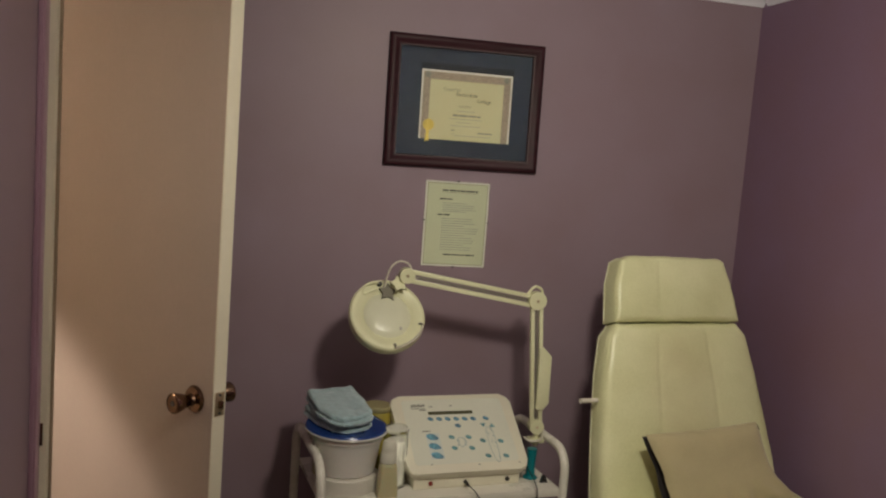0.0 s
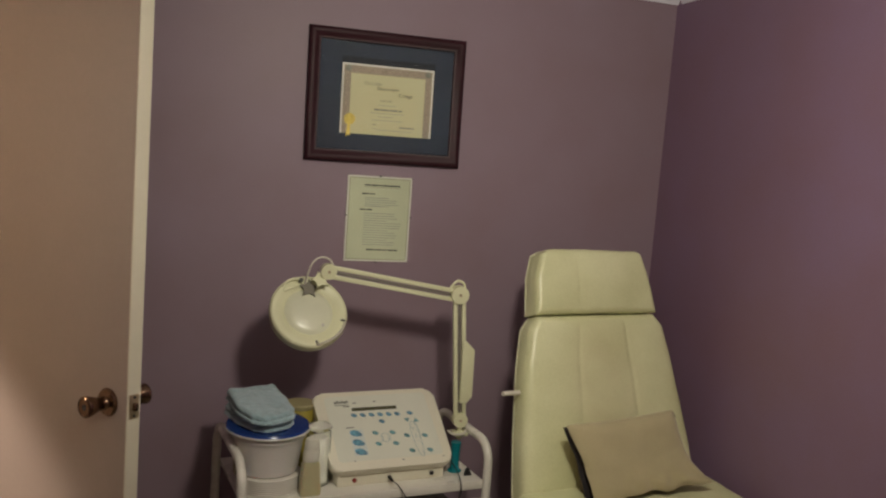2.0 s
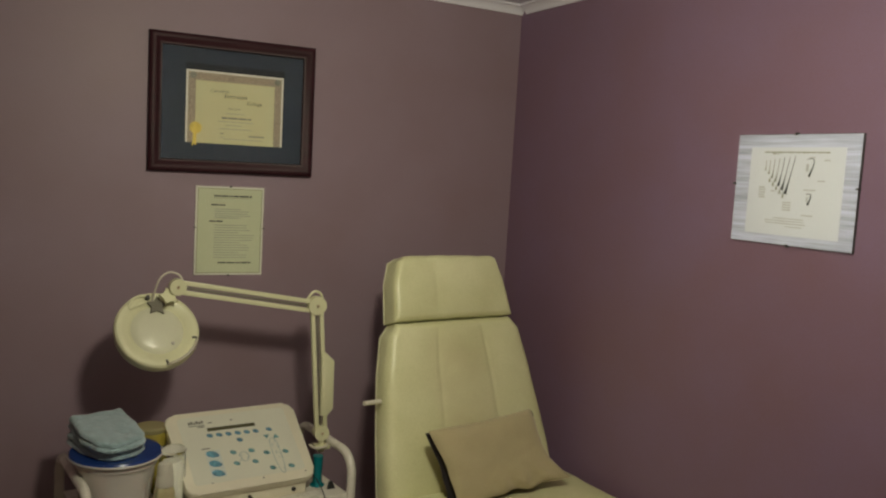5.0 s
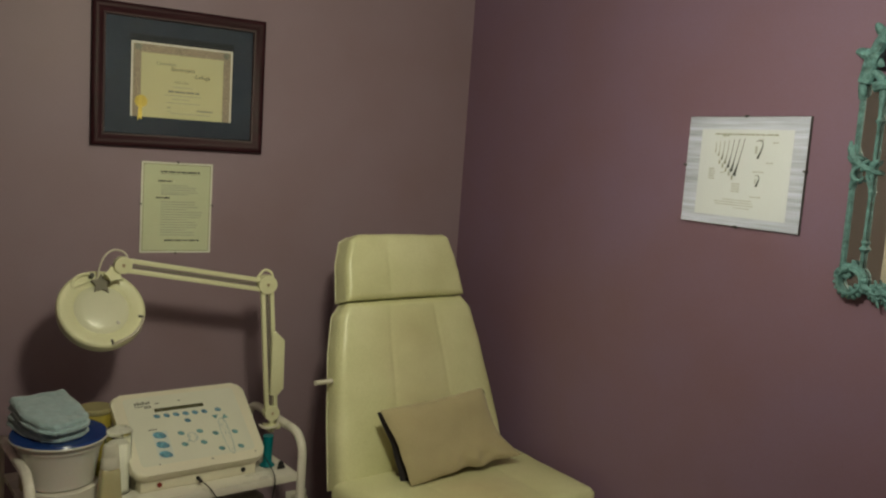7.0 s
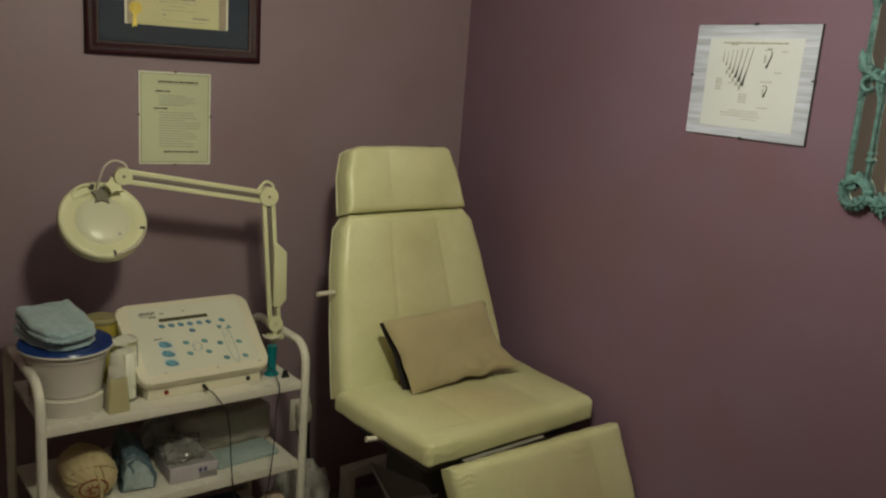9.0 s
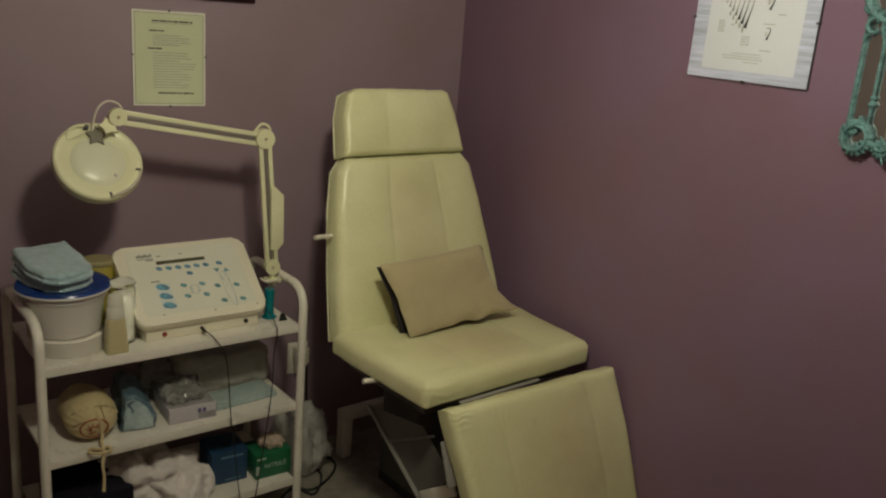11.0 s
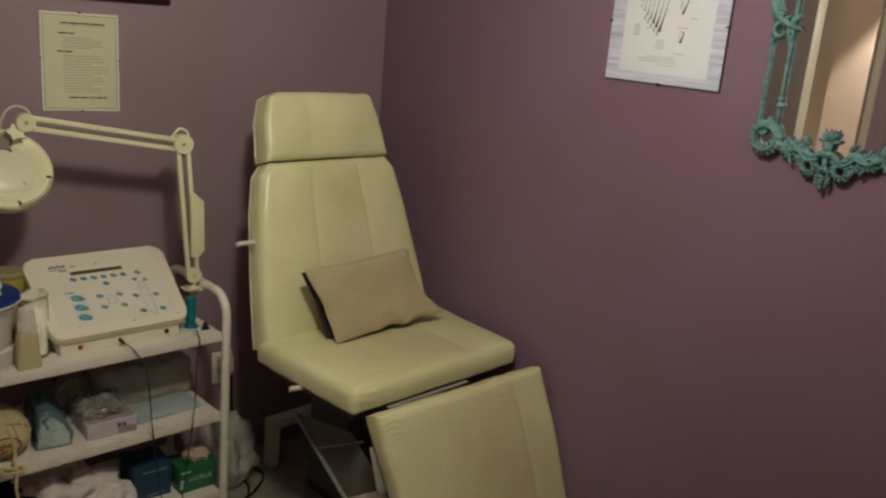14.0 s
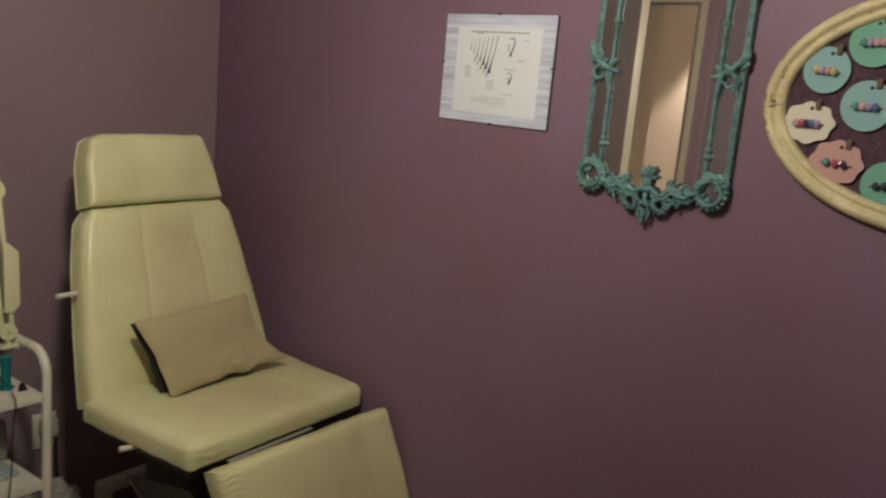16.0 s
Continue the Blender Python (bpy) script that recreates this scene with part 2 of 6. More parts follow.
SUEDE = mat("tan_suede", (0.42, 0.36, 0.205), 0.85, vary=0.12, scale=7, fine=260, bump=0.25, sheen=0.4)
SUEDE_DARK = mat("black_lining", (0.018, 0.014, 0.016), 0.9, vary=0.3, bump=0.2)
TERRY = mat("aqua_terry_cloth", (0.35, 0.49, 0.525), 0.95, vary=0.22, scale=60, fine=300, bump=1.6, sheen=0.5)
TERRY_WHITE = mat("white_towelling", (0.74, 0.69, 0.66), 0.95, vary=0.12, scale=25, fine=520, bump=0.9, sheen=0.4)
BUCKET = mat("white_bucket_plastic", (0.64, 0.61, 0.57), 0.38, vary=0.05, bump=0.05, subsurface=0.1)
LID_BLUE = mat("cobalt_plastic", (0.010, 0.04, 0.20), 0.22, vary=0.1, scale=10, bump=0.04)
PUTTY = mat("ridged_white_plastic", (0.74, 0.70, 0.62), 0.45, vary=0.06, bump=0.06)
BOTTLE = mat("pale_soap_bottle", (0.50, 0.46, 0.27), 0.3, vary=0.06, bump=0.03, subsurface=0.2)
PUMP_WHITE = mat("milky_cap", (0.64, 0.62, 0.52), 0.35, vary=0.05, bump=0.03)
WAX = mat("yellow_wax", (0.37, 0.30, 0.05), 0.35, vary=0.12, scale=20, bump=0.1)
WAX_LID = mat("tan_lid", (0.36, 0.32, 0.16), 0.5, vary=0.1, bump=0.05)
COTTON = mat("cotton_wool", (0.66, 0.63, 0.56), 0.95, vary=0.1, scale=40, fine=300, bump=0.9)
GLASS = mat("clear_glass", (0.95, 0.97, 0.95), 0.04, vary=0, bump=0, transmission=1.0)
TEAL_PLASTIC = mat("teal_plastic", (0.0, 0.17, 0.20), 0.35, vary=0.1, bump=0.04)
CORD_WHITE = mat("white_cord", (0.66, 0.62, 0.52), 0.5, vary=0.05, bump=0)
CORD_BLACK = mat("black_cord", (0.012, 0.012, 0.012), 0.5, vary=0.1, bump=0)
MUSLIN = mat("cream_muslin", (0.54, 0.45, 0.25), 0.9, vary=0.15, scale=16, fine=400, bump=0.6)
SEAM_BROWN = mat("brown_thread", (0.20, 0.14, 0.07), 0.9, vary=0.2, bump=0.1)
PRINT_RED = mat("rust_print", (0.28, 0.06, 0.025), 0.8, vary=0.2, bump=0.1)
WIPES = mat("blue_grey_pack", (0.30, 0.43, 0.47), 0.4, vary=0.3, scale=25, bump=0.3, second=(0.42, 0.5, 0.5))
WIPES_DARK = mat("slate_blue_pack", (0.10, 0.16, 0.20), 0.45, vary=0.3, scale=25, bump=0.2)
TISSUE_BOX = mat("lilac_white_carton", (0.50, 0.47, 0.50), 0.6, vary=0.08, scale=12, bump=0.05)
TISSUE_TOP = mat("grey_carton_top", (0.26, 0.25, 0.25), 0.6, vary=0.3, scale=18, bump=0.1)
VIOLET = mat("violet_print", (0.10, 0.09, 0.22), 0.6, vary=0.1, bump=0)
PAD_BLUE = mat("pale_blue_pad", (0.36, 0.45, 0.44), 0.7, vary=0.1, scale=20, bump=0.15)
BIN_CLEAR = mat("cloudy_film", (0.36, 0.35, 0.31), 0.35, vary=0.25, scale=9, bump=0.1)
BLUE_BOX = mat("navy_carton", (0.012, 0.05, 0.11), 0.45, vary=0.2, scale=14, bump=0.06)
GREEN_BOX = mat("green_carton", (0.012, 0.13, 0.055), 0.42, vary=0.15, scale=14, bump=0.06)
BLUE_PRINT = mat("pale_blue_lettering", (0.12, 0.22, 0.30), 0.6, vary=0.1, bump=0)
WHITE_PRINT = mat("white_print", (0.45, 0.52, 0.46), 0.6, vary=0.05, bump=0)
GLOVE = mat("pale_glove", (0.50, 0.40, 0.32), 0.6, vary=0.15, scale=30, bump=0.3)
BAG = mat("white_film_bag", (0.66, 0.65, 0.61), 0.22, vary=0.2, scale=16, fine=60, bump=0.8, alpha=0.5)
FILM = mat("clear_grey_film", (0.34, 0.34, 0.32), 0.18, vary=0.3, scale=14, fine=60, bump=0.8, spec=0.7, alpha=0.6)
STRIPES = mat("silver_blue_streaks", (0.265, 0.285, 0.365), 0.45, vary=0.25, scale=3, fine=9, bump=0.05,
              stretch=(1.2, 30, 1), second=(0.46, 0.495, 0.63))
for clear, value in ((MIRROR, 0.004), (GLAZE, 0.02), (GLASS, 0.02)):
    shader = clear.node_tree.nodes["Principled BSDF"].inputs["Roughness"]
    clear.node_tree.links.remove(shader.links[0])
    shader.default_value = value
CARD = {
    "aqua": mat("aqua_card", (0.25, 0.46, 0.48), 0.7, vary=0.06, bump=0.05),
    "mint": mat("mint_card", (0.16, 0.42, 0.32), 0.7, vary=0.06, bump=0.05),
    "cream": mat("cream_card", (0.71, 0.69, 0.58), 0.7, vary=0.06, bump=0.05),
    "pink": mat("pink_card", (0.58, 0.34, 0.32), 0.7, vary=0.06, bump=0.05),
}
BEADS = {
    "red": mat("red_bead", (0.42, 0.10, 0.14), 0.15, vary=0.25, scale=90, bump=0),
    "blue": mat("blue_bead", (0.10, 0.16, 0.36), 0.15, vary=0.25, scale=90, bump=0),
    "green": mat("green_bead", (0.10, 0.28, 0.26), 0.15, vary=0.25, scale=90, bump=0),
    "yellow": mat("yellow_bead", (0.56, 0.47, 0.24), 0.15, vary=0.25, scale=90, bump=0),
    "pink": mat("pink_bead", (0.56, 0.34, 0.38), 0.15, vary=0.25, scale=90, bump=0),
    "dark": mat("dark_bead", (0.06, 0.05, 0.08), 0.15, vary=0.25, scale=90, bump=0),
    "lilac": mat("lilac_bead", (0.36, 0.30, 0.44), 0.15, vary=0.25, scale=90, bump=0),
}


# ---- mesh helpers ----
def bevelled(bm, width, segments=2, edges=None):
    if width > 0:
        bmesh.ops.bevel(bm, geom=list(edges or bm.edges), offset=width, segments=segments, profile=0.5,
                        affect="EDGES", clamp_overlap=True)
    return bm


def box(size, centre=(0, 0, 0), bevel=0.0, segments=2, turn=None, bm=None):
    one = bmesh.new()
    bmesh.ops.create_cube(one, size=1)
    bmesh.ops.scale(one, verts=one.verts, vec=size)
    bevelled(one, bevel, segments)
    m = Matrix.Translation(centre) @ (turn or Matrix())
    bmesh.ops.transform(one, matrix=m, verts=one.verts)
    return merged(bm, one)


def merged(bm, other):
    if bm is None:
        return other
    me = bpy.data.meshes.new("joining")
    other.to_mesh(me)
    bm.from_mesh(me)
    other.free()
    bpy.data.meshes.remove(me)
    return bm


def rod(a, b, r0, r1=None, segments=16, bm=None, cap=True):
    """A round bar from a to b."""
    a, b = Vector(a), Vector(b)
    one = bmesh.new()
    bmesh.ops.create_cone(one, cap_ends=cap, segments=segments, radius1=r0, radius2=r0 if r1 is None else r1, depth=(b - a).length)
    turn = (b - a).to_track_quat("Z", "Y").to_matrix().to_4x4()
    bmesh.ops.transform(one, matrix=Matrix.Translation((a + b) / 2) @ turn, verts=one.verts)
    return merged(bm, one)


def lathe(profile, centre=(0, 0, 0), segments=36, turn=None, bm=None, sx=1.0, sy=1.0):
    """Turns (radius, height) pairs about z."""
    one = bmesh.new()
    rings = []
    for r, z in profile:
        if r < 1e-6:
            rings.append([one.verts.new((0, 0, z))])
        else:
            rings.append([one.verts.new((sx * r * math.cos(2 * math.pi * k / segments), sy * r * math.sin(2 * math.pi * k / segments), z)) for k in range(segments)])
    for p, q in zip(rings, rings[1:]):
        for k in range(segments):
            j = (k + 1) % segments
            if len(p) == 1 and len(q) > 1:
                one.faces.new((p[0], q[j], q[k]))
            elif len(q) == 1 and len(p) > 1:
                one.faces.new((p[k], p[j], q[0]))
            elif len(p) > 1:
                one.faces.new((p[k], p[j], q[j], q[k]))
    bmesh.ops.transform(one, matrix=Matrix.Translation(centre) @ (turn or Matrix()), verts=one.verts)
    bmesh.ops.recalc_face_normals(one, faces=one.faces)
    return merged(bm, one)


def smooth_line(points, steps=8, closed=False):
    """Points of a smooth line through the given ones."""
    pts = [Vector(p) for p in points]
    n = len(pts)
    out = []
    for i in range(n if closed else n - 1):
        p1, p2 = pts[i], pts[(i + 1) % n]
        p0 = pts[i - 1] if (closed or i) else p1
        p3 = pts[(i + 2) % n] if (closed or i + 2 < n) else p2
        for k in range(steps):
            t = k / steps
            out.append(0.5 * ((2 * p1) + (p2 - p0) * t + (2 * p0 - 5 * p1 + 4 * p2 - p3) * t * t + (3 * p1 - p0 - 3 * p2 + p3) * t ** 3))
    if not closed:
        out.append(pts[-1])
    return out


def tube(line, radius, segments=10, closed=False, bm=None, flat=1.0):
    """A round tube along a line; radius: a number or one for each point."""
    one = bmesh.new()
    n = len(line)
    rad = radius if isinstance(radius, (list, tuple)) else [radius] * n
    rings, side = [], None
    for i, p in enumerate(line):
        d = (line[(i + 1) % n] - line[i - 1]) if closed else (line[min(i + 1, n - 1)] - line[max(i - 1, 0)])
        d.normalize()
        if side is None:
            side = d.orthogonal().normalized()
        side = (side - d * side.dot(d)).normalized()
        up = d.cross(side)
        rings.append([one.verts.new(p + rad[i] * (math.cos(2 * math.pi * k / segments) * side + flat * math.sin(2 * math.pi * k / segments) * up)) for k in range(segments)])
    for i in range(n if closed else n - 1):
        p, q = rings[i], rings[(i + 1) % n]
        for k in range(segments):
            j = (k + 1) % segments
            one.faces.new((p[k], p[j], q[j], q[k]))
    if not closed:
        one.faces.new(rings[0][::-1])
        one.faces.new(rings[-1])
    bmesh.ops.recalc_face_normals(one, faces=one.faces)
    return merged(bm, one)


def slab(outline, z0, z1, bevel=0.0, segments=2, bm=None, turn=None):
    """An outline of (x, y) pairs drawn up from z0 to z1."""
    one = bmesh.new()
    low = [one.verts.new((x, y, z0)) for x, y in outline]
    top = [one.verts.new((x, y, z1)) for x, y in outline]
    n = len(low)
    one.faces.new(low[::-1])
    cap = one.faces.new(top)
    for i in range(n):
        one.faces.new((low[i], low[(i + 1) % n], top[(i + 1) % n], top[i]))
    if bevel:
        bevelled(one, bevel, segments, edges=[e for e in one.edges if e.verts[0].co.z == e.verts[1].co.z])
    if turn is not None:
        bmesh.ops.transform(one, matrix=turn, verts=one.verts)
    bmesh.ops.recalc_face_normals(one, faces=one.faces)
    return merged(bm, one)


def round_rect(w, h, r, steps=6, cx=0.0, cy=0.0):
    out = []
    for sx, sy, a0 in ((1, 1, 0), (-1, 1, 90), (-1, -1, 180), (1, -1, 270)):
        for k in range(steps + 1):
            a = radians(a0 + 90 * k / steps)
            out.append((cx + sx * (w / 2 - r) + r * math.cos(a), cy + sy * (h / 2 - r) + r * math.sin(a)))
    return out


def part(name, bm, material, parent=None, label="", at=None, sharp=35):
    """Links a bmesh as one mesh object, under a thing or a part."""
    me = bpy.data.meshes.new(name)
    bm.to_mesh(me)
    bm.free()
    me.materials.append(material)
    me.polygons.foreach_set("use_smooth", [True] * len(me.polygons))
    me.set_sharp_from_angle(angle=radians(sharp))
    ob = new(name, me)
    if parent is not None:
        ob.parent = parent
    if at is not None:
        ob.matrix_basis = at
    if label:
        tagged(ob, label)
    return ob


def thing(name, label, category, at, group=""):
    """An empty at a thing's base, which carries its parts."""
    ob = new(name)
    ob.empty_display_size = 0.05
    ob.matrix_basis = at
    return tagged(ob, label, category, group)


def structure(name, bm, material, label, at=None):
    return tagged(part(name, bm, material, None, "", at), label, kind="structure")


def letters(name, text, size, material, parent, at, depth=0.0003, align="CENTER"):
    """Raised letters in the built-in font."""
    curve = bpy.data.curves.new(name, "FONT")
    curve.body, curve.size, curve.extrude, curve.align_x, curve.align_y = text, size, depth, align, "CENTER"
    curve.resolution_u = 2
    tmp = bpy.data.objects.new(name, curve)
    me = bpy.data.meshes.new_from_object(tmp)
    bpy.data.objects.remove(tmp)
    me.materials.clear()
    me.materials.append(material)
    ob = new(name, me)
    ob.parent, ob.matrix_basis = parent, at
    return ob


def rough_up(bm, amount, size, seed=0.0, keep_base=None):
    """Pushes the points about by noise, to make cloth and worn things uneven."""
    bm.normal_update()
    moves = []
    for v in bm.verts:
        k = noise.noise(v.co * size + Vector((seed, seed * 1.7, -seed)))
        k += 0.5 * noise.noise(v.co * size * 2.3 + Vector((seed, 3, seed)))
        moves.append(v.normal * k * amount)
    for v, d in zip(bm.verts, moves):
        if keep_base is None or v.co.z > keep_base:
            v.co += d
    return bm


def crumple(bm, amount, size, seed=0.0, keep_base=None):
    """Sharp creases, as in film and paper: folded noise pushes the points in and out."""
    bm.normal_update()
    moves = []
    for v in bm.verts:
        p = v.co * size + Vector((seed, -seed * 1.3, seed * 0.7))
        p += 0.6 * noise.noise_vector(v.co * size * 0.5 + Vector((0, seed, 0)))
        k = 1 - 2.4 * abs(noise.noise(p)) + 0.5 * (1 - 2.4 * abs(noise.noise(p * 2.1 + Vector((4, 1, 7)))))
        moves.append(v.normal * (k - 0.6) * amount)
    for v, d in zip(bm.verts, moves):
        if keep_base is None or v.co.z > keep_base:
            v.co += d
            if keep_base is not None:
                v.co.z = max(v.co.z, 0.0005)
    return bm


def towel(w, d, h, seed):
    """A crumpled towel: a low heap drawn into broad folds with finer creases on them."""
    bm = bmesh.new()
    bmesh.ops.create_uvsphere(bm, u_segments=96, v_segments=56, radius=1)
    for v in bm.verts:
        x, y, z = v.co
        k = 1 + 0.25 * noise.noise(v.co * 1.6 + Vector((seed, 0, 0)))
        v.co = Vector((x * w / 2 * k, y * d / 2 * k, (z + 0.55) * h / 1.55 * k))
    crumple(bm, 0.024, 8.0, seed)
    crumple(bm, 0.010, 15, seed + 3)
    crumple(bm, 0.0012, 60, seed + 5)
    for v in bm.verts:
        v.co.z = max(v.co.z, 0.0008)
    return bm


def fine_box(size, centre=(0, 0, 0), cuts=8, bevel=0.01, segments=3):
    bm = box(size, (0, 0, 0), bevel, segments)
    bmesh.ops.subdivide_edges(bm, edges=[e for e in bm.edges if e.calc_length() > max(size) / cuts], cuts=cuts, use_grid_fill=True)
    bmesh.ops.translate(bm, verts=bm.verts, vec=centre)
    return bm


def heap(w, d, h, seed, ridges=9):
    """A crumpled heap of towels with folds."""
    bm = bmesh.new()
    bmesh.ops.create_uvsphere(bm, u_segments=56, v_segments=30, radius=1)
    for v in bm.verts:
        x, y, z = v.co
        a = math.atan2(y, x)
        k = 1 + 0.085 * math.sin(ridges * a + 3 * noise.noise(v.co * 1.5 + Vector((seed, 0, 0)))) * (1 - abs(z)) + 0.22 * noise.noise(v.co * 2.2 + Vector((0, seed, 0)))
        k += 0.045 * noise.noise(v.co * 5 + Vector((0, seed, 2)))
        v.co = Vector((x * w / 2 * k, y * d / 2 * k, max(0.001, (z + 0.75) * h / 1.75 * k)))
    return bm


# ---- the room ----
def wall_box(x0, x1, y0, y1, z0, z1, bm=None):
    return box((x1 - x0, y1 - y0, z1 - z0), ((x0 + x1) / 2, (y0 + y1) / 2, (z0 + z1) / 2), bm=bm)


HALL_X = -1.52
structure("floor", wall_box(-2.05, RIGHT_X + 0.1, FRONT_Y - 0.1, 3.4, -0.1, 0.0), CARPET, "grey low-pile carpet floor, worn and mottled")
structure("ceiling", wall_box(-2.05, RIGHT_X + 0.1, FRONT_Y - 0.1, 3.4, CEIL, CEIL + 0.1), CEILING, "matt off-white painted ceiling")
structure("wall_north", wall_box(LEFT_X - WALL_T, RIGHT_X + 0.1, BACK_Y, BACK_Y + 0.1, 0, CEIL), MAUVE, "mauve painted plaster wall behind the trolley")
structure("wall_east", wall_box(RIGHT_X, RIGHT_X + 0.1, FRONT_Y - 0.1, BACK_Y, 0, CEIL), PLUM, "plum plaster wall with mirror and pictures")
# unseen wall, coloured pale to bounce light into the room
structure("wall_south", wall_box(HALL_X - 0.1, RIGHT_X, FRONT_Y - 0.1, FRONT_Y, 0, CEIL), HALL_PAINT, "unseen beige wall closing the room, pale to bounce light")
west = wall_box(LEFT_X - WALL_T, LEFT_X, FRONT_Y, DOOR_Y0, 0, CEIL)
wall_box(LEFT_X - WALL_T, LEFT_X, DOOR_Y0, DOOR_Y1, DOOR_H, CEIL, bm=west)
structure("wall_west", west, MAUVE, "mauve painted plaster wall with a doorway to the hall")
structure("wall_west_pier", wall_box(LEFT_X - WALL_T, LEFT_X, DOOR_Y1, BACK_Y, 0, CEIL), MAUVE, "narrow mauve wall strip beside the hinges")
structure("wall_hall_far", wall_box(HALL_X - 0.1, HALL_X, FRONT_Y, 2.74, 0, CEIL), HALL_PAINT, "beige painted hall wall under a downlight")
structure("wall_hall_recess", wall_box(-2.05, -1.95, 2.64, 3.4, 0, CEIL), HALL_PAINT, "beige painted back wall of the hall recess")
structure("wall_hall_recess_side", wall_box(-1.95, HALL_X - 0.1, 2.64, 2.74, 0, CEIL), HALL_PAINT, "beige painted side wall of the hall recess")
structure("wall_hall_end", wall_box(-1.95, LEFT_X - WALL_T, 3.3, 3.4, 0, CEIL), HALL_PAINT, "beige painted end wall of the hall")
structure("wall_hall_side", wall_box(LEFT_X - WALL_T - 0.04, LEFT_X - WALL_T - 0.002, BACK_Y + 0.1, 3.3, 0, CEIL), HALL_PAINT, "beige painted hall wall past the doorway")


def crown(name, length, at):
    """A cove moulding: a stepped profile drawn along x."""
    prof = [(0, 0), (0, -0.032), (0.006, -0.032), (0.009, -0.026), (0.014, -0.018), (0.022, -0.010), (0.028, -0.006), (0.034, -0.006), (0.034, 0)]
    bm = bmesh.new()
    ends = [[bm.verts.new((x, -y, z)) for y, z in prof] for x in (0, length)]
    for i in range(len(prof)):
        j = (i + 1) % len(prof)
        bm.faces.new((ends[0][i], ends[0][j], ends[1][j], ends[1][i]))
    bm.faces.new(ends[0]), bm.faces.new(ends[1])
    bmesh.ops.recalc_face_normals(bm, faces=bm.faces)
    structure(name, bm, CEILING, "slim off-white painted cornice strip under the ceiling", at)


CROWN_Z = CEIL - 0.001
crown("trim_north", RIGHT_X - LEFT_X, pose(LEFT_X, BACK_Y, CROWN_Z))
crown("trim_east", BACK_Y - 0.034 - FRONT_Y, pose(RIGHT_X, BACK_Y - 0.034, CROWN_Z, 0, 0, -90))

# doorway: lining, shaded gap strip and casing
lining = wall_box(LEFT_X - WALL_T - 0.004, LEFT_X + 0.022, DOOR_Y0 - 0.028, DOOR_Y0, 0, DOOR_H)
wall_box(LEFT_X - WALL_T - 0.004, LEFT_X + 0.006, DOOR_Y1, DOOR_Y1 + 0.028, 0, DOOR_H, bm=lining)
wall_box(LEFT_X - WALL_T - 0.004, LEFT_X + 0.006, DOOR_Y0 - 0.028, DOOR_Y1 + 0.028, DOOR_H, DOOR_H + 0.028, bm=lining)
structure("door_lining", lining, CREAM_PAINT, "cream painted door lining of the hall doorway")
casing = box((0.009, 0.062, DOOR_H + 0.09), (LEFT_X + 0.0045, DOOR_Y0 - 0.0595, (DOOR_H + 0.09) / 2), 0.002)
box((0.005, 0.026, DOOR_H + 0.088), (LEFT_X + 0.0112, DOOR_Y0 - 0.076, (DOOR_H + 0.088) / 2), 0.002, bm=casing)
structure("door_casing", casing, MAUVE_TRIM, "mauve painted door casing beside the doorway")
structure("door_casing_head", box((0.016, DOOR_Y1 - DOOR_Y0 + 0.03, 0.06), (LEFT_X + 0.008, (DOOR_Y0 + DOOR_Y1) / 2, DOOR_H + 0.06), 0.005),
          MAUVE_TRIM, "mauve painted casing over the doorway")
catch = box((0.006, 0.003, 0.050), (LEFT_X + 0.012, DOOR_Y0 - 0.0292, 0.93), 0.001)
# brown strip put in as the shade of the gap behind the lining
gap_strip = wall_box(LEFT_X - 0.03, LEFT_X + 0.0268, DOOR_Y0 + 0.001, DOOR_Y0 + 0.013, 0, DOOR_H - 0.002)
structure("door_gap_shade", gap_strip, GAP_SHADE, "brown strip standing for the shaded gap inside the lining")
structure("strike_plate", catch, BRASS, "aged brass strike plate on the door lining")


# ---- the open door ----
def knob_profile():
    return [(0.0, 0.0), (0.033, 0.0), (0.034, 0.004), (0.030, 0.009), (0.016, 0.012), (0.0135, 0.016), (0.0135, 0.023), (0.0165, 0.029),
            (0.0215, 0.045), (0.0255, 0.059), (0.0250, 0.064), (0.021, 0.067), (0.0195, 0.065), (0.0, 0.064)]


DOOR_T = 0.036
HINGE = Vector((-0.54, 2.585, 0))
FREE = Vector((-0.068, 2.0, 0))
door_turn = math.degrees(math.atan2(FREE.y - HINGE.y, FREE.x - HINGE.x))
DOOR_W = (FREE - HINGE).length
# local: x from hinge to free edge, y = 0 the face towards the hall, which the room sees; the leaf lies on the +y side
door = tagged(new("door_1"), "open flush beige door with brass knobs and cream edge", kind="structure")
door.matrix_basis = pose(HINGE.x, HINGE.y, 0, 0, 0, door_turn)
part("leaf", box((DOOR_W - 0.004, DOOR_T, DOOR_H - 0.02), ((DOOR_W - 0.004) / 2, DOOR_T / 2, (DOOR_H - 0.02) / 2 + 0.012), 0.002), DOOR_PAINT, door)
part("edge_strip", box((0.004, DOOR_T, DOOR_H - 0.02), (DOOR_W - 0.002, DOOR_T / 2, (DOOR_H - 0.02) / 2 + 0.012), 0.001), CREAM_PAINT, door, "cream painted door edge")
KNOB_X, KNOB_Z = DOOR_W - 0.066, 0.965
knob = part("knob", lathe(knob_profile(), turn=pose(0, 0, 0, 90, 0, 0)), BRASS, door, "aged brass knob with keyhole", pose(KNOB_X, -0.0005, KNOB_Z))
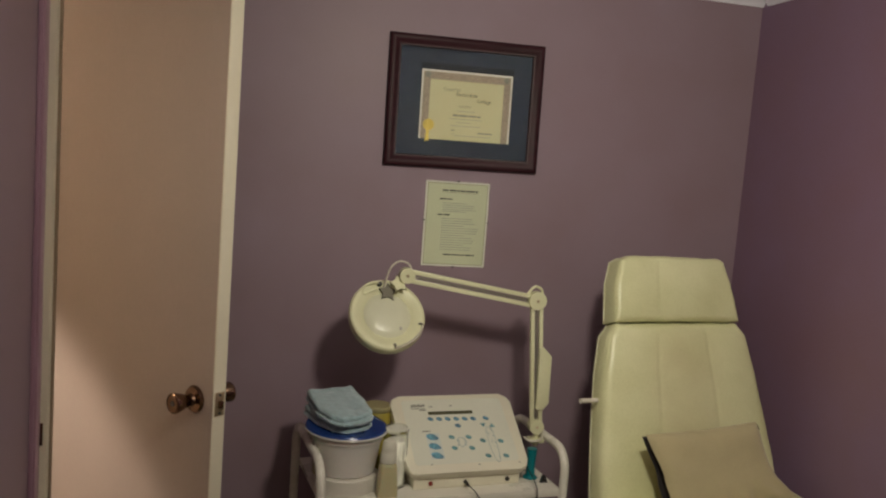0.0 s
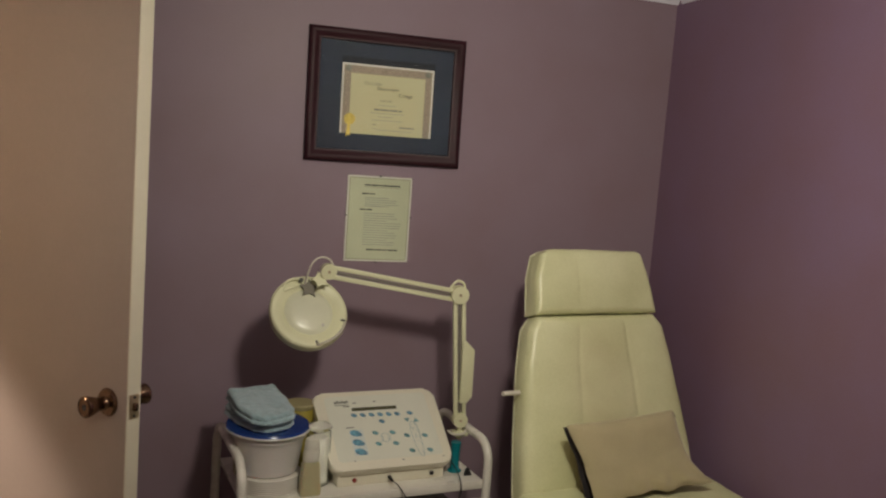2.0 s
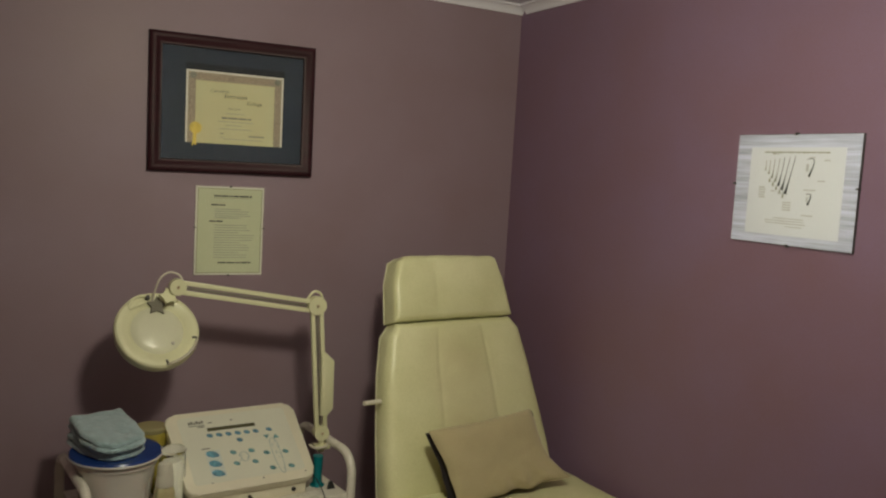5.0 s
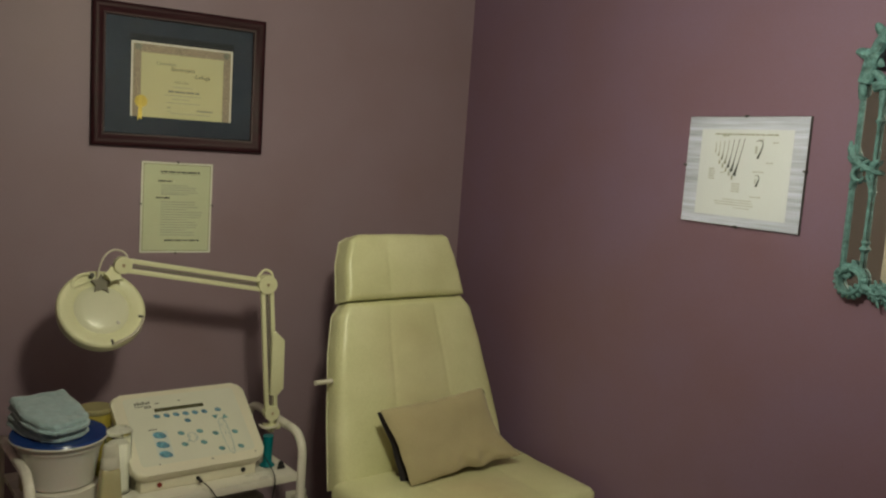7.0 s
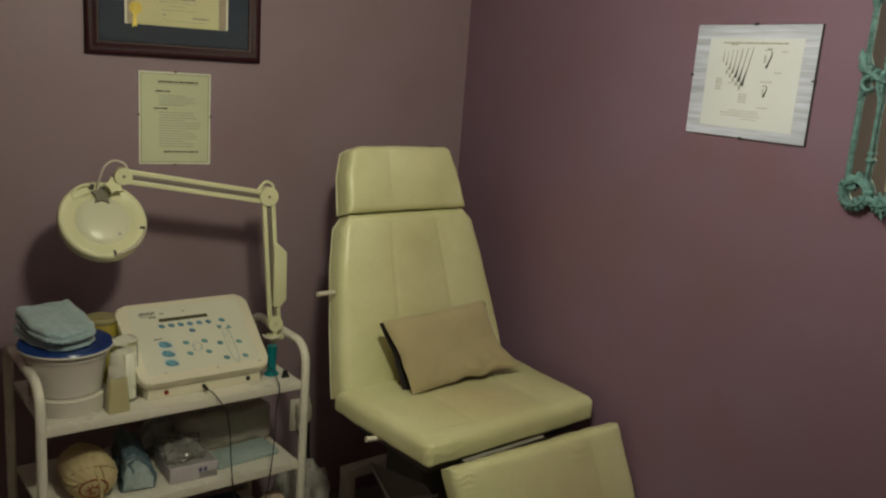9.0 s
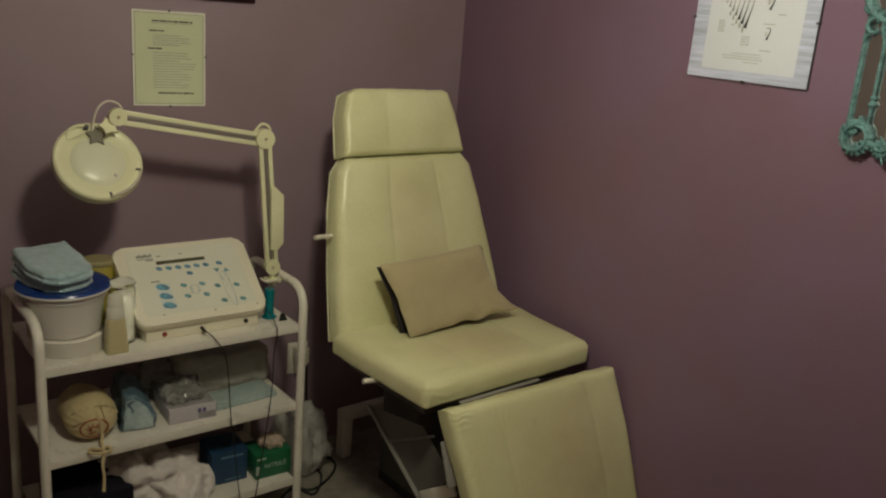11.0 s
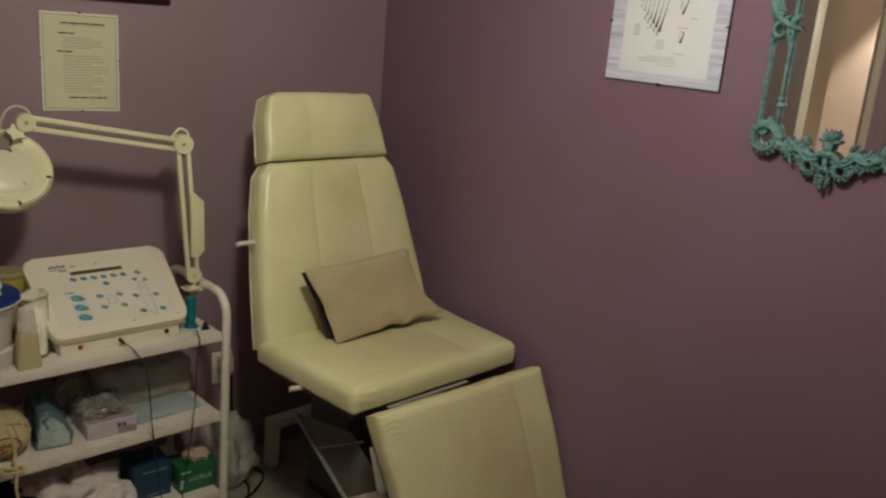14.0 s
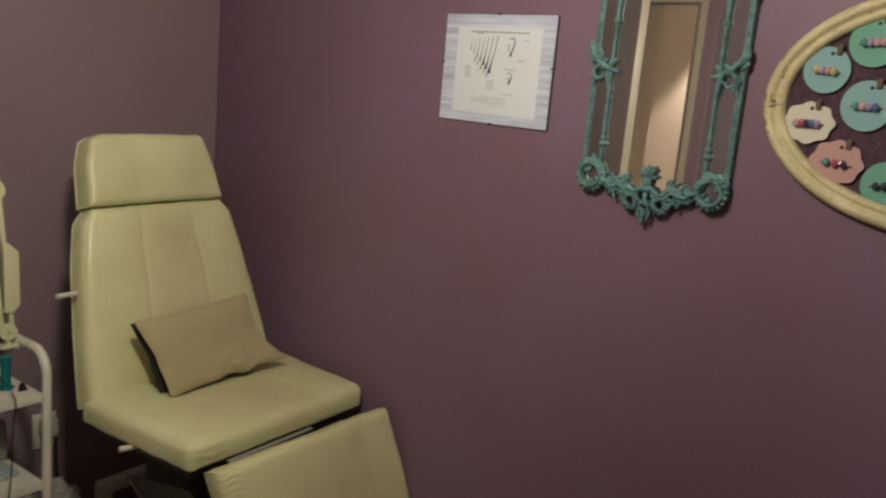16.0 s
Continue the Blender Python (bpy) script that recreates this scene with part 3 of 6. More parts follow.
part("keyhole", rod((0, -0.0635, 0), (0, -0.0655, 0), 0.007, segments=12), DARK_METAL, knob)
part("knob", lathe(knob_profile(), turn=pose(0, 0, 0, -90, 0, 0)), BRASS, door, "aged brass knob", pose(KNOB_X, DOOR_T + 0.0005, KNOB_Z))
plate = part("latch_plate", box((0.002, 0.026, 0.058), (DOOR_W + 0.001, DOOR_T / 2, KNOB_Z), 0.0008), BRASS_LIGHT, door, "worn brass latch plate")
part("latch_bolt", box((0.011, 0.012, 0.018), (DOOR_W + 0.007, DOOR_T / 2, KNOB_Z), 0.003), BRASS, plate)
for dz in (-0.022, 0.022):
    part("screw", rod((DOOR_W + 0.002, DOOR_T / 2, KNOB_Z + dz), (DOOR_W + 0.0035, DOOR_T / 2, KNOB_Z + dz), 0.0035, segments=10), DARK_METAL, plate)
for hz in (0.25, 1.05, 1.8):
    part("hinge", rod((-0.004, DOOR_T + 0.004, hz - 0.045), (-0.004, DOOR_T + 0.004, hz + 0.045), 0.006), BRASS, door)


# ---- facial chair ----
def cushion(outline, thick, puff=0.012, bevel=0.02, seams=(), groove=0.0, count=22, billow=0.0):
    """A padded slab: outline in x and y, its face upwards, softly domed, with stitched grooves at shares of its width."""
    bm = bmesh.new()
    ys = [p[1] for p in outline]
    y0, y1 = min(ys), max(ys)
    wide = max(p[0] for p in outline) - min(p[0] for p in outline)

    def width_at(y):
        hits = []
        for (ax, ay), (bx, by) in zip(outline, outline[1:] + outline[:1]):
            if (ay - y) * (by - y) <= 0 and abs(ay - by) > 1e-9:
                hits.append(ax + (bx - ax) * (y - ay) / (by - ay))
        return (min(hits), max(hits)) if hits else (0, 0)

    def fall(d):
        k = min(1.0, d / bevel)
        return math.sqrt(max(0.0, 1 - (1 - k) ** 2))

    spread = lambda n: [0.5 - 0.5 * math.cos(math.pi * k / n) for k in range(n + 1)]
    us = [u for u in spread(count) if all(abs(u - s) > 0.045 for s in seams)]
    us = sorted(us + [s + d / wide for s in seams for d in (-0.022, -0.015, -0.010, -0.006, -0.002, 0.002, 0.006, 0.010, 0.015, 0.022)])
    vs = spread(count)
    stops = [0.0, *seams, 1.0]

    def panel(u):
        for a, b in zip(stops, stops[1:]):
            if a <= u <= b:
                return math.sin(math.pi * (u - a) / (b - a))
        return 0.0

    rows_top, rows_low = [], []
    for v in vs:
        y = y0 + (y1 - y0) * v
        a, b = width_at(min(max(y, y0 + 1e-4), y1 - 1e-4))
        top, low = [], []
        for u in us:
            x = a + (b - a) * u
            edge = min(x - a, b - x, y - y0, y1 - y)
            dome = puff * (1 - (2 * u - 1) ** 2) * (1 - (2 * v - 1) ** 2)
            inside = min(1.0, edge / (1.5 * bevel))
            if seams:
                dome += billow * panel(u) * inside
                dome -= sum(groove * math.exp(-((u - s) * wide / 0.009) ** 2) for s in seams) * inside
            top.append((x, y, (thick - bevel) + bevel * fall(edge) + dome))
            low.append((x, y, bevel * 0.5 * (1 - fall(edge))))
        rows_top.append([bm.verts.new(p) for p in top])
        rows_low.append([bm.verts.new(p) for p in low])
    for j in range(len(vs) - 1):
        for i in range(len(us) - 1):
            bm.faces.new((rows_top[j][i], rows_top[j][i + 1], rows_top[j + 1][i + 1], rows_top[j + 1][i]))
            bm.faces.new((rows_low[j][i], rows_low[j + 1][i], rows_low[j + 1][i + 1], rows_low[j][i + 1]))
    loop_t = rows_top[0] + [r[-1] for r in rows_top[1:]] + rows_top[-1][-2::-1] + [r[0] for r in rows_top[-2:0:-1]]
    loop_l = rows_low[0] + [r[-1] for r in rows_low[1:]] + rows_low[-1][-2::-1] + [r[0] for r in rows_low[-2:0:-1]]
    n = len(loop_t)
    for k in range(n):
        j = (k + 1) % n
        bm.faces.new((loop_l[k], loop_l[j], loop_t[j], loop_t[k]))
    bmesh.ops.recalc_face_normals(bm, faces=bm.faces)
    return bm


def piping(outline, z, r=0.0020):
    """A welt cord round a cushion's lower edge."""
    line = []
    for (ax, ay), (bx, by) in zip(outline, outline[1:] + outline[:1]):
        n = max(1, int(math.hypot(bx - ax, by - ay) / 0.03))
        line += [Vector((ax + (bx - ax) * k / n, ay + (by - ay) * k / n, z)) for k in range(n)]
    return tube(line, r, 7, True)


CHAIR_K = 0.976
CHAIR_FLOOR = pose(1.372, 1.752, 0, 0, 0, 8.05)
CHAIR = pose(1.372 * CHAIR_K, 1.752 * CHAIR_K, 1.58 * (1 - CHAIR_K), 0, 0, 8.05) @ Matrix.Scale(CHAIR_K, 4)
ON_FLOOR = CHAIR.inverted() @ CHAIR_FLOOR
chair = thing("facial_chair", "cream vinyl reclining facial chair with headrest and footrest", "chair", CHAIR)


def seamed(outline, thick, **kw):
    """A padded cushion with slack, slightly puckered upholstery."""
    bm = rough_up(cushion(outline, thick, count=34, **kw), 0.0030, 7, 2.0)
    bm.normal_update()
    xs, ys = [p[0] for p in outline], [p[1] for p in outline]
    for v in bm.verts:
        near = min(v.co.x - min(xs), max(xs) - v.co.x, v.co.y - min(ys), max(ys) - v.co.y)
        slack = max(0.0, 1 - near / 0.09)
        v.co += v.normal * slack * 0.0018 * noise.noise(Vector((v.co.x * 34, v.co.y * 34, v.co.z * 14 + 5)))
    return bm


SEAT_T = 0.078
SEAT_LINE = [(-0.296, 0.0), (0.314, 0.0), (0.3275, 0.006), (0.334, 0.022), (0.372, 0.43), (-0.322, 0.43), (-0.3148, 0.022), (-0.309, 0.006)]
part("seat", seamed(SEAT_LINE, SEAT_T, puff=0.008, bevel=0.032, seams=(0.30, 0.70), groove=0.0005, billow=0.0025), VINYL_SEAT, chair,
     "cream vinyl seat cushion", pose(0, 0, 0.65 - SEAT_T, 0, 0, 0))
TILT = 17.5
# the back's face leans; local y runs up the back
back_at = pose(0, 0.405, 0.655) @ pose(0, 0, 0, 90 - TILT, 0, 0)
BACK_T, UP = 0.079, 0.506
BACK_LINE = [(-0.315, -0.03), (0.340, -0.03), (0.322, 0.16), (0.290, 0.36), (0.268, 0.47), (0.235, UP), (-0.208, UP), (-0.241, 0.47), (-0.267, 0.36), (-0.295, 0.16)]
back = part("backrest", seamed(BACK_LINE, BACK_T, puff=0.007, bevel=0.028, seams=(0.33, 0.68), groove=0.0016, billow=0.003),
            VINYL_BACK, chair, "cream vinyl backrest with two seams", back_at @ pose(0, 0, -BACK_T))
part("piping", piping(BACK_LINE, 0.008), VINYL_PIPE, back, "pale piping along the edge")
HEAD_LINE = [(-0.220, 0.0), (0.243, 0.0), (0.226, 0.12), (0.206, 0.190), (0.18, 0.204), (-0.155, 0.204), (-0.184, 0.190), (-0.207, 0.12)]
headrest = part("headrest", seamed(HEAD_LINE, 0.079, puff=0.011, bevel=0.017, seams=(0.34,), groove=0.0010, billow=0.002),
                VINYL, chair, "cream vinyl headrest cushion", back_at @ pose(0, UP + 0.004, -0.079))
part("piping", piping(HEAD_LINE, 0.007), VINYL_PIPE, headrest, "pale piping along the edge")
part("back_plate", box((0.40, 0.50, 0.012), (0, 0.24, -BACK_T - 0.008), 0.004), GREY_METAL, chair, at=back_at)
part("head_bracket", box((0.12, 0.22, 0.012), (0, UP, -BACK_T - 0.008), 0.003), GREY_METAL, chair, at=back_at)
LEG_TILT = 22
leg_at = pose(0.034, -0.100, 0.610, 0, -1.7, 0) @ pose(0, 0, 0, 90 - LEG_TILT, 0, 0) @ pose(0, 0, 0, 0, 0, -2.9)
FOOT_LINE = [(-0.275, -0.46), (0.308, -0.46), (0.313, -0.30), (0.306, -0.13), (0.294, 0.004), (-0.346, 0.004), (-0.322, -0.144)]
part("footrest", seamed(FOOT_LINE, 0.062, puff=0.004, bevel=0.022, seams=(0.24, 0.77), groove=0.0012, billow=0.002),
     VINYL_FOOT, chair, "cream vinyl footrest cushion, hanging and stained", leg_at @ pose(0, 0, -0.062))
part("footrest_bracket", box((0.036, 0.12, 0.008), (-0.318, -0.140, -0.068), 0.003), GREY_METAL, chair, "pale grey bracket behind the footrest", leg_at)
part("footrest_plate", box((0.50, 0.36, 0.012), (0, -0.24, -0.071), 0.004), GREY_METAL, chair, at=leg_at)
# frame
part("seat_rail", box((0.30, 0.014, 0.005), (0, 0, 0), 0.002), GREY_METAL, chair, "pale steel strip under the seat", pose(-0.055, -0.013, 0.581, 0, 0, 0))
part("seat_pan", box((0.56, 0.36, 0.02), (0, 0.22, 0.550), 0.004), DARK_METAL, chair)
part("base_column", box((0.24, 0.20, 0.46), (0.06, 0.42, 0.30), 0.012), DARK_METAL, chair)
part("base_foot", box((0.42, 0.045, 0.04), (0.15, 0.76, 0.165), 0.006), WHITE_METAL, chair, "white enamel cross bar", ON_FLOOR)
for sx in (-0.038, 0.33):
    part("leg", box((0.04, 0.045, 0.146), (sx, 0.76, 0.073), 0.005), WHITE_METAL, chair, "", ON_FLOOR)
slope_a, slope_b = Vector((-0.2, 0.404, 0.394)), Vector((-0.2, 0.06, 0.175))
for sx in (0.0, 0.42):
    off = Vector((sx, 0, 0))
    part("side_arm", rod(slope_a + off, slope_b + off, 0.007, segments=10), GREY_METAL, chair, "thin grey steel arm")
web = bmesh.new()
web.faces.new([web.verts.new(p) for p in ((-0.196, 0.404, 0.394), (-0.196, 0.06, 0.175), (-0.196, 0.02, 0.36), (-0.196, 0.14, 0.44))])
bmesh.ops.solidify(web, geom=web.faces[:], thickness=0.006)
part("side_plate", web, GREY_METAL, chair, "dull grey side plate")
part("cross_tie", rod((-0.205, 0.28, 0.33), (-0.205, 0.08, 0.44), 0.0035, segments=10), GREY_METAL, chair)
tie_a, tie_b = Vector((-0.209, 0.108, 0.236)), Vector((-0.209, -0.03, 0.330))
part("side_tie", box((0.008, 0.034, (tie_b - tie_a).length), tuple((tie_a + tie_b) / 2), 0.002, turn=(tie_b - tie_a).to_track_quat("Z", "Y").to_matrix().to_4x4()), WHITE_METAL, chair, "white enamel tie bar")
part("base_plate", box((0.24, 0.22, 0.06), (0.10, 0.46, 0.03), 0.006), DARK_METAL, chair, "dark steel base plate", ON_FLOOR)
part("lever", rod((-0.352, 0.505, 0.919), (-0.29, 0.515, 0.916), 0.007), CORD_WHITE, chair, "white lever knob")
part("bolt", rod((-0.345, 0.235, 0.575), (-0.28, 0.225, 0.572), 0.0075), CORD_WHITE, chair)


# ---- pillow ----
def pillow_mesh(w, h, t, sag=0.0):
    """A flat pillow; sag bunches its lower edge into folds and draws out the lower far corner."""
    bm = bmesh.new()
    n = 36
    lay = {}
    for s in (1, -1):
        for i in range(n + 1):
            for j in range(n + 1):
                u, v = 2 * i / n - 1, 2 * j / n - 1
                edge = i in (0, n) or j in (0, n)
                if edge and s == -1:
                    lay[s, i, j] = lay[1, i, j]
                    continue
                k = ((1 - u ** 4) * (1 - v ** 4)) ** 0.5
                pinch = 1 - 0.06 * (1 - abs(v)) * abs(u) ** 3
                x, y = u * w / 2 * pinch, v * h / 2 * (1 - 0.05 * (1 - abs(u)) * abs(v) ** 3)
                z = s * t / 2 * k + 0.005 * noise.noise(Vector((u * 2.2, v * 2.2, s))) + 0.005 * max(0.0, -v) * k * noise.noise(Vector((u * 6, v * 4, s + 3)))
                x += 0.024 - 0.21 * y + 0.018 * max(0.0, u) * max(0.0, -v) ** 2
                if sag:
                    low, mid = max(0.0, -v - 0.35) / 0.65, math.exp(-((u - 0.35) / 0.45) ** 2)
                    z += s * sag * low * mid * (0.7 * math.sin(15 * u + 3 * v) + 1.1 * noise.noise(Vector((u * 7, v * 5, 2)))) * k
                    y += sag * 0.5 * low * math.sin(11 * u + 1.0) * mid
                    corner = max(0.0, u - 0.55) / 0.45 * max(0.0, -v - 0.4) / 0.6
                    x, z = x + 0.016 * corner, z + 0.012 * corner
                    z -= 0.0045 * math.exp(-((v + 0.25 - 0.35 * u) / 0.12) ** 2) * max(0.0, u) * k
                lay[s, i, j] = bm.verts.new((x, y, z))
    for s in (1, -1):
        for i in range(n):
            for j in range(n):
                f = [lay[s, i, j], lay[s, i + 1, j], lay[s, i + 1, j + 1], lay[s, i, j + 1]]
                bm.faces.new(f if s == 1 else f[::-1])
    return bm


pillow_at = CHAIR @ pose(-0.035, 0.318, 0.765, 0, -4, 0) @ pose(0, 0, 0, 66, 0, -3)
pillow = thing("lumbar_pillow", "small tan suede pillow with black lining propped on the chair", "pillow", pillow_at)
part("cover", pillow_mesh(0.37, 0.225, 0.045, 0.013), SUEDE, pillow, "tan suede front cover", pose(0, 0, 0.020))


def hinged(angle, x, z):
    """A layer of the pillow that opens from its upper edge."""
    return pose(x, 0.108, z) @ pose(0, 0, 0, angle, 0, 0) @ pose(0, -0.108, 0)


part("inner_pad", pillow_mesh(0.362, 0.218, 0.040), SUEDE_DARK, pillow, "black inner pad", hinged(7, -0.002, -0.006))
part("back_cover", pillow_mesh(0.340, 0.205, 0.022), SUEDE, pillow, "tan suede back cover", hinged(16, 0.004, -0.020))
part("zip_tab", tube(smooth_line([(0.176, 0.110, 0.012), (0.187, 0.104, 0.016), (0.190, 0.090, 0.016)], 5), 0.0035, 8), SUEDE_DARK, pillow, "dark zip tab")


# ---- framed things on the walls ----
# local axes of a wall thing: x to the right on the wall, y up, z out of the wall
ON_BACK = lambda x, z, out=0.0, turn=0.0: pose(x, BACK_Y - out, z, 90, 0, 0) @ pose(0, 0, 0, 0, 0, turn)
ON_RIGHT = lambda y, z, out=0.0, turn=0.0: pose(RIGHT_X - out, y, z, 90, 0, -90) @ pose(0, 0, 0, 0, 0, turn)


def moulding(w, h, profile):
    """A mitred picture frame: profile pairs of (inset, height)."""
    bm = bmesh.new()
    loops = [[bm.verts.new((sx * (w / 2 - i), sy * (h / 2 - i), z)) for sx, sy in ((-1, -1), (1, -1), (1, 1), (-1, 1))] for i, z in profile]
    for p, q in zip(loops, loops[1:] + loops[:1]):
        for k in range(4):
            j = (k + 1) % 4
            bm.faces.new((p[k], p[j], q[j], q[k]))
    bmesh.ops.recalc_face_normals(bm, faces=bm.faces)
    return bm


def sheet(w, h, z0, z1, x=0.0, y=0.0):
    return box((w, h, z1 - z0), (x, y, (z0 + z1) / 2))


def ink_lines(parent, rows, material, z, thick=0.0026):
    """Unreadable lines of print as word-long bars: rows of (x, y, length)."""
    chance = random.Random(int(abs(sum(r[0] * 7 + r[1] * 13 + r[2] for r in rows)) * 1000))
    for x, y, length in rows:
        bm, at, end = None, x - length / 2, x + length / 2
        while at < end - thick:
            w = min(chance.uniform(2.0, 5.5) * thick, end - at)
            bm = sheet(w, thick * chance.uniform(0.75, 1.0), z, z + 0.0003, at + w / 2, y) if bm is None else merged(bm, sheet(w, thick * chance.uniform(0.75, 1.0), z, z + 0.0003, at + w / 2, y))
            at += w + thick * 0.45
        if bm is not None:
            part("text_line", bm, material, parent)


def diploma():
    w, h = 0.509, 0.411
    t = thing("framed_diploma", "diploma in dark mahogany frame with teal mat on mauve wall", "picture frame", ON_BACK(0.6555, 1.7595, 0.0, 0.5))
    frame_part = part("moulding", moulding(w, h, [(0, 0.001), (0, 0.018), (0.004, 0.024), (0.012, 0.026), (0.020, 0.023), (0.026, 0.017), (0.034, 0.016), (0.036, 0.012), (0.036, 0.001)]), MAHOGANY, t, "glossy dark mahogany moulding", sharp=50)
    part("gilt_lip", moulding(w - 0.064, h - 0.064, [(0, 0.010), (0, 0.0175), (0.004, 0.0165), (0.006, 0.010)]), GILT_LIP, frame_part)
    part("mat_board", sheet(w - 0.066, h - 0.066, 0.002, 0.008), MAT_GREEN, t, "dark teal mat board")
    part("inner_mat", sheet(0.305, 0.233, 0.008, 0.0088, 0.004, 0.006), MAT_NAVY, t, "navy inner mat")
    part("certificate_edge", sheet(0.300, 0.218, 0.0088, 0.0094, 0.004, -0.007), PAPER_WHITE, t)
    border = part("certificate_border", sheet(0.288, 0.212, 0.0094, 0.0098, 0.004, -0.010), PAPER_BORDER, t, "engraved grey border")
    part("certificate", sheet(0.243, 0.188, 0.0098, 0.0102, 0.004, -0.022), PAPER_IVORY, t, "ivory certificate paper")
    for sx in (-1, 1):
        part("corner_rosette", lathe([(0, 0.0012), (0.006, 0.001), (0.010, 0.0)], (sx * 0.130 + 0.004, 0.086, 0.0098), 8), INK_SOFT, border)
    Z = 0.0102
    letters("title", "Canadian", 0.0155, INK_SOFT, t, pose(-0.046, 0.044, Z))
    letters("title", "Electrolysis", 0.0155, INK, t, pose(0.004, 0.030, Z))
    letters("title", "College", 0.0155, INK, t, pose(0.062, 0.013, Z))
    letters("heading", "DIPLOMA", 0.0098, INK_SOFT, t, pose(0.0, -0.008, Z))
    ink_lines(t, [(0.008, -0.036, 0.092)], INK_SOFT, Z, 0.0062)
    ink_lines(t, [(0.004, -0.022, 0.06), (0.006, -0.047, 0.11), (0.0, -0.058, 0.05), (0.006, -0.069, 0.10), (-0.035, -0.084, 0.012), (-0.035, -0.095, 0.012), (0.072, -0.090, 0.05), (0.03, -0.100, 0.12)], INK_PALE, Z, 0.0022)
    ink_lines(t, [(0.072, -0.0875, 0.048), (-0.035, -0.0835, 0.010)], INK_SOFT, Z, 0.0034)
    seal = part("seal", lathe([(0, 0.0012), (0.004, 0.0022), (0.008, 0.0010), (0.010, 0.0024), (0.0125, 0.0010), (0.0155, 0.0016), (0.0165, 0.0)], (-0.116, -0.071, Z), 24), GOLD_FOIL, t, "gold foil seal")
    for k in range(24):
        a = 2 * math.pi * k / 24
        part("seal_point", box((0.004, 0.003, 0.001), (-0.116 + 0.0168 * math.cos(a), -0.071 + 0.0168 * math.sin(a), Z + 0.0006), turn=pose(0, 0, 0, 0, 0, math.degrees(a))), GOLD_FOIL, seal)
    part("ribbon", slab([(-0.122, -0.084), (-0.113, -0.084), (-0.113, -0.125), (-0.119, -0.119), (-0.126, -0.128)], Z, Z + 0.001), GOLD_FOIL, t, "gold ribbon tail")
    glass = part("glazing", sheet(w - 0.066, h - 0.066, 0.0130, 0.0142), GLAZE, t)
    glass.visible_shadow = False


diploma()


def clips(t, w, h, z):
    for x, y, wx, wy in ((0, h / 2, 0.005, 0.006), (0, -h / 2, 0.005, 0.006), (w / 2, 0.01, 0.006, 0.005), (-w / 2, 0.01, 0.006, 0.005)):
        part("clip", box((wx, wy, z + 0.002), (x, y, z / 2 + 0.001), 0.0008), DARK_METAL, t)


def notice():
    w, h = 0.214, 0.278
    t = thing("clip_framed_notice", "pale green printed notice in a clip frame below the diploma", "notice", ON_BACK(0.656, 1.374, 0.0, 0.2))
    part("backing", sheet(w, h, 0.0, 0.003), DARK_METAL, t, "dark hardboard backing")
    part("mount", sheet(w - 0.001, h - 0.001, 0.003, 0.0036), PAPER_WHITE, t)
    part("paper", sheet(w - 0.010, h - 0.010, 0.0036, 0.0042), PAPER_GREEN, t, "pale green printed paper")
    part("rule_line", moulding(w - 0.014, h - 0.014, [(0, 0.0042), (0, 0.0045), (0.0014, 0.0045), (0.0014, 0.0042)]), INK_SOFT, t)
    Z = 0.0042
    ink_lines(t, [(0.008, 0.109, 0.118)], INK, Z, 0.0055)
    part("rule_line", sheet(0.12, 0.0012, Z, Z + 0.0003, 0.008, 0.103), INK_SOFT, t)
    ink_lines(t, [(-0.036, 0.081, 0.045), (-0.042, 0.030, 0.042)], INK, Z, 0.0048)
    ink_lines(t, [(0.018, -0.100, 0.105)], INK, Z, 0.0048)
    random.seed(4)
    ys = [0.068, 0.061, 0.054, 0.047, 0.041] + [0.018 - 0.0078 * k for k in range(14)]
    rows = [(y, random.uniform(0.10, 0.128) if k % 4 else 0.08) for k, y in enumerate(ys)]
    ink_lines(t, [(-0.048 + length / 2, y, length) for y, length in rows], INK_PALE, Z, 0.0030)
    glass = part("cover_glass", sheet(w, h, 0.0056, 0.0072), GLAZE, t)
    glass.visible_shadow = False
    clips(t, w, h, 0.0075)


notice()


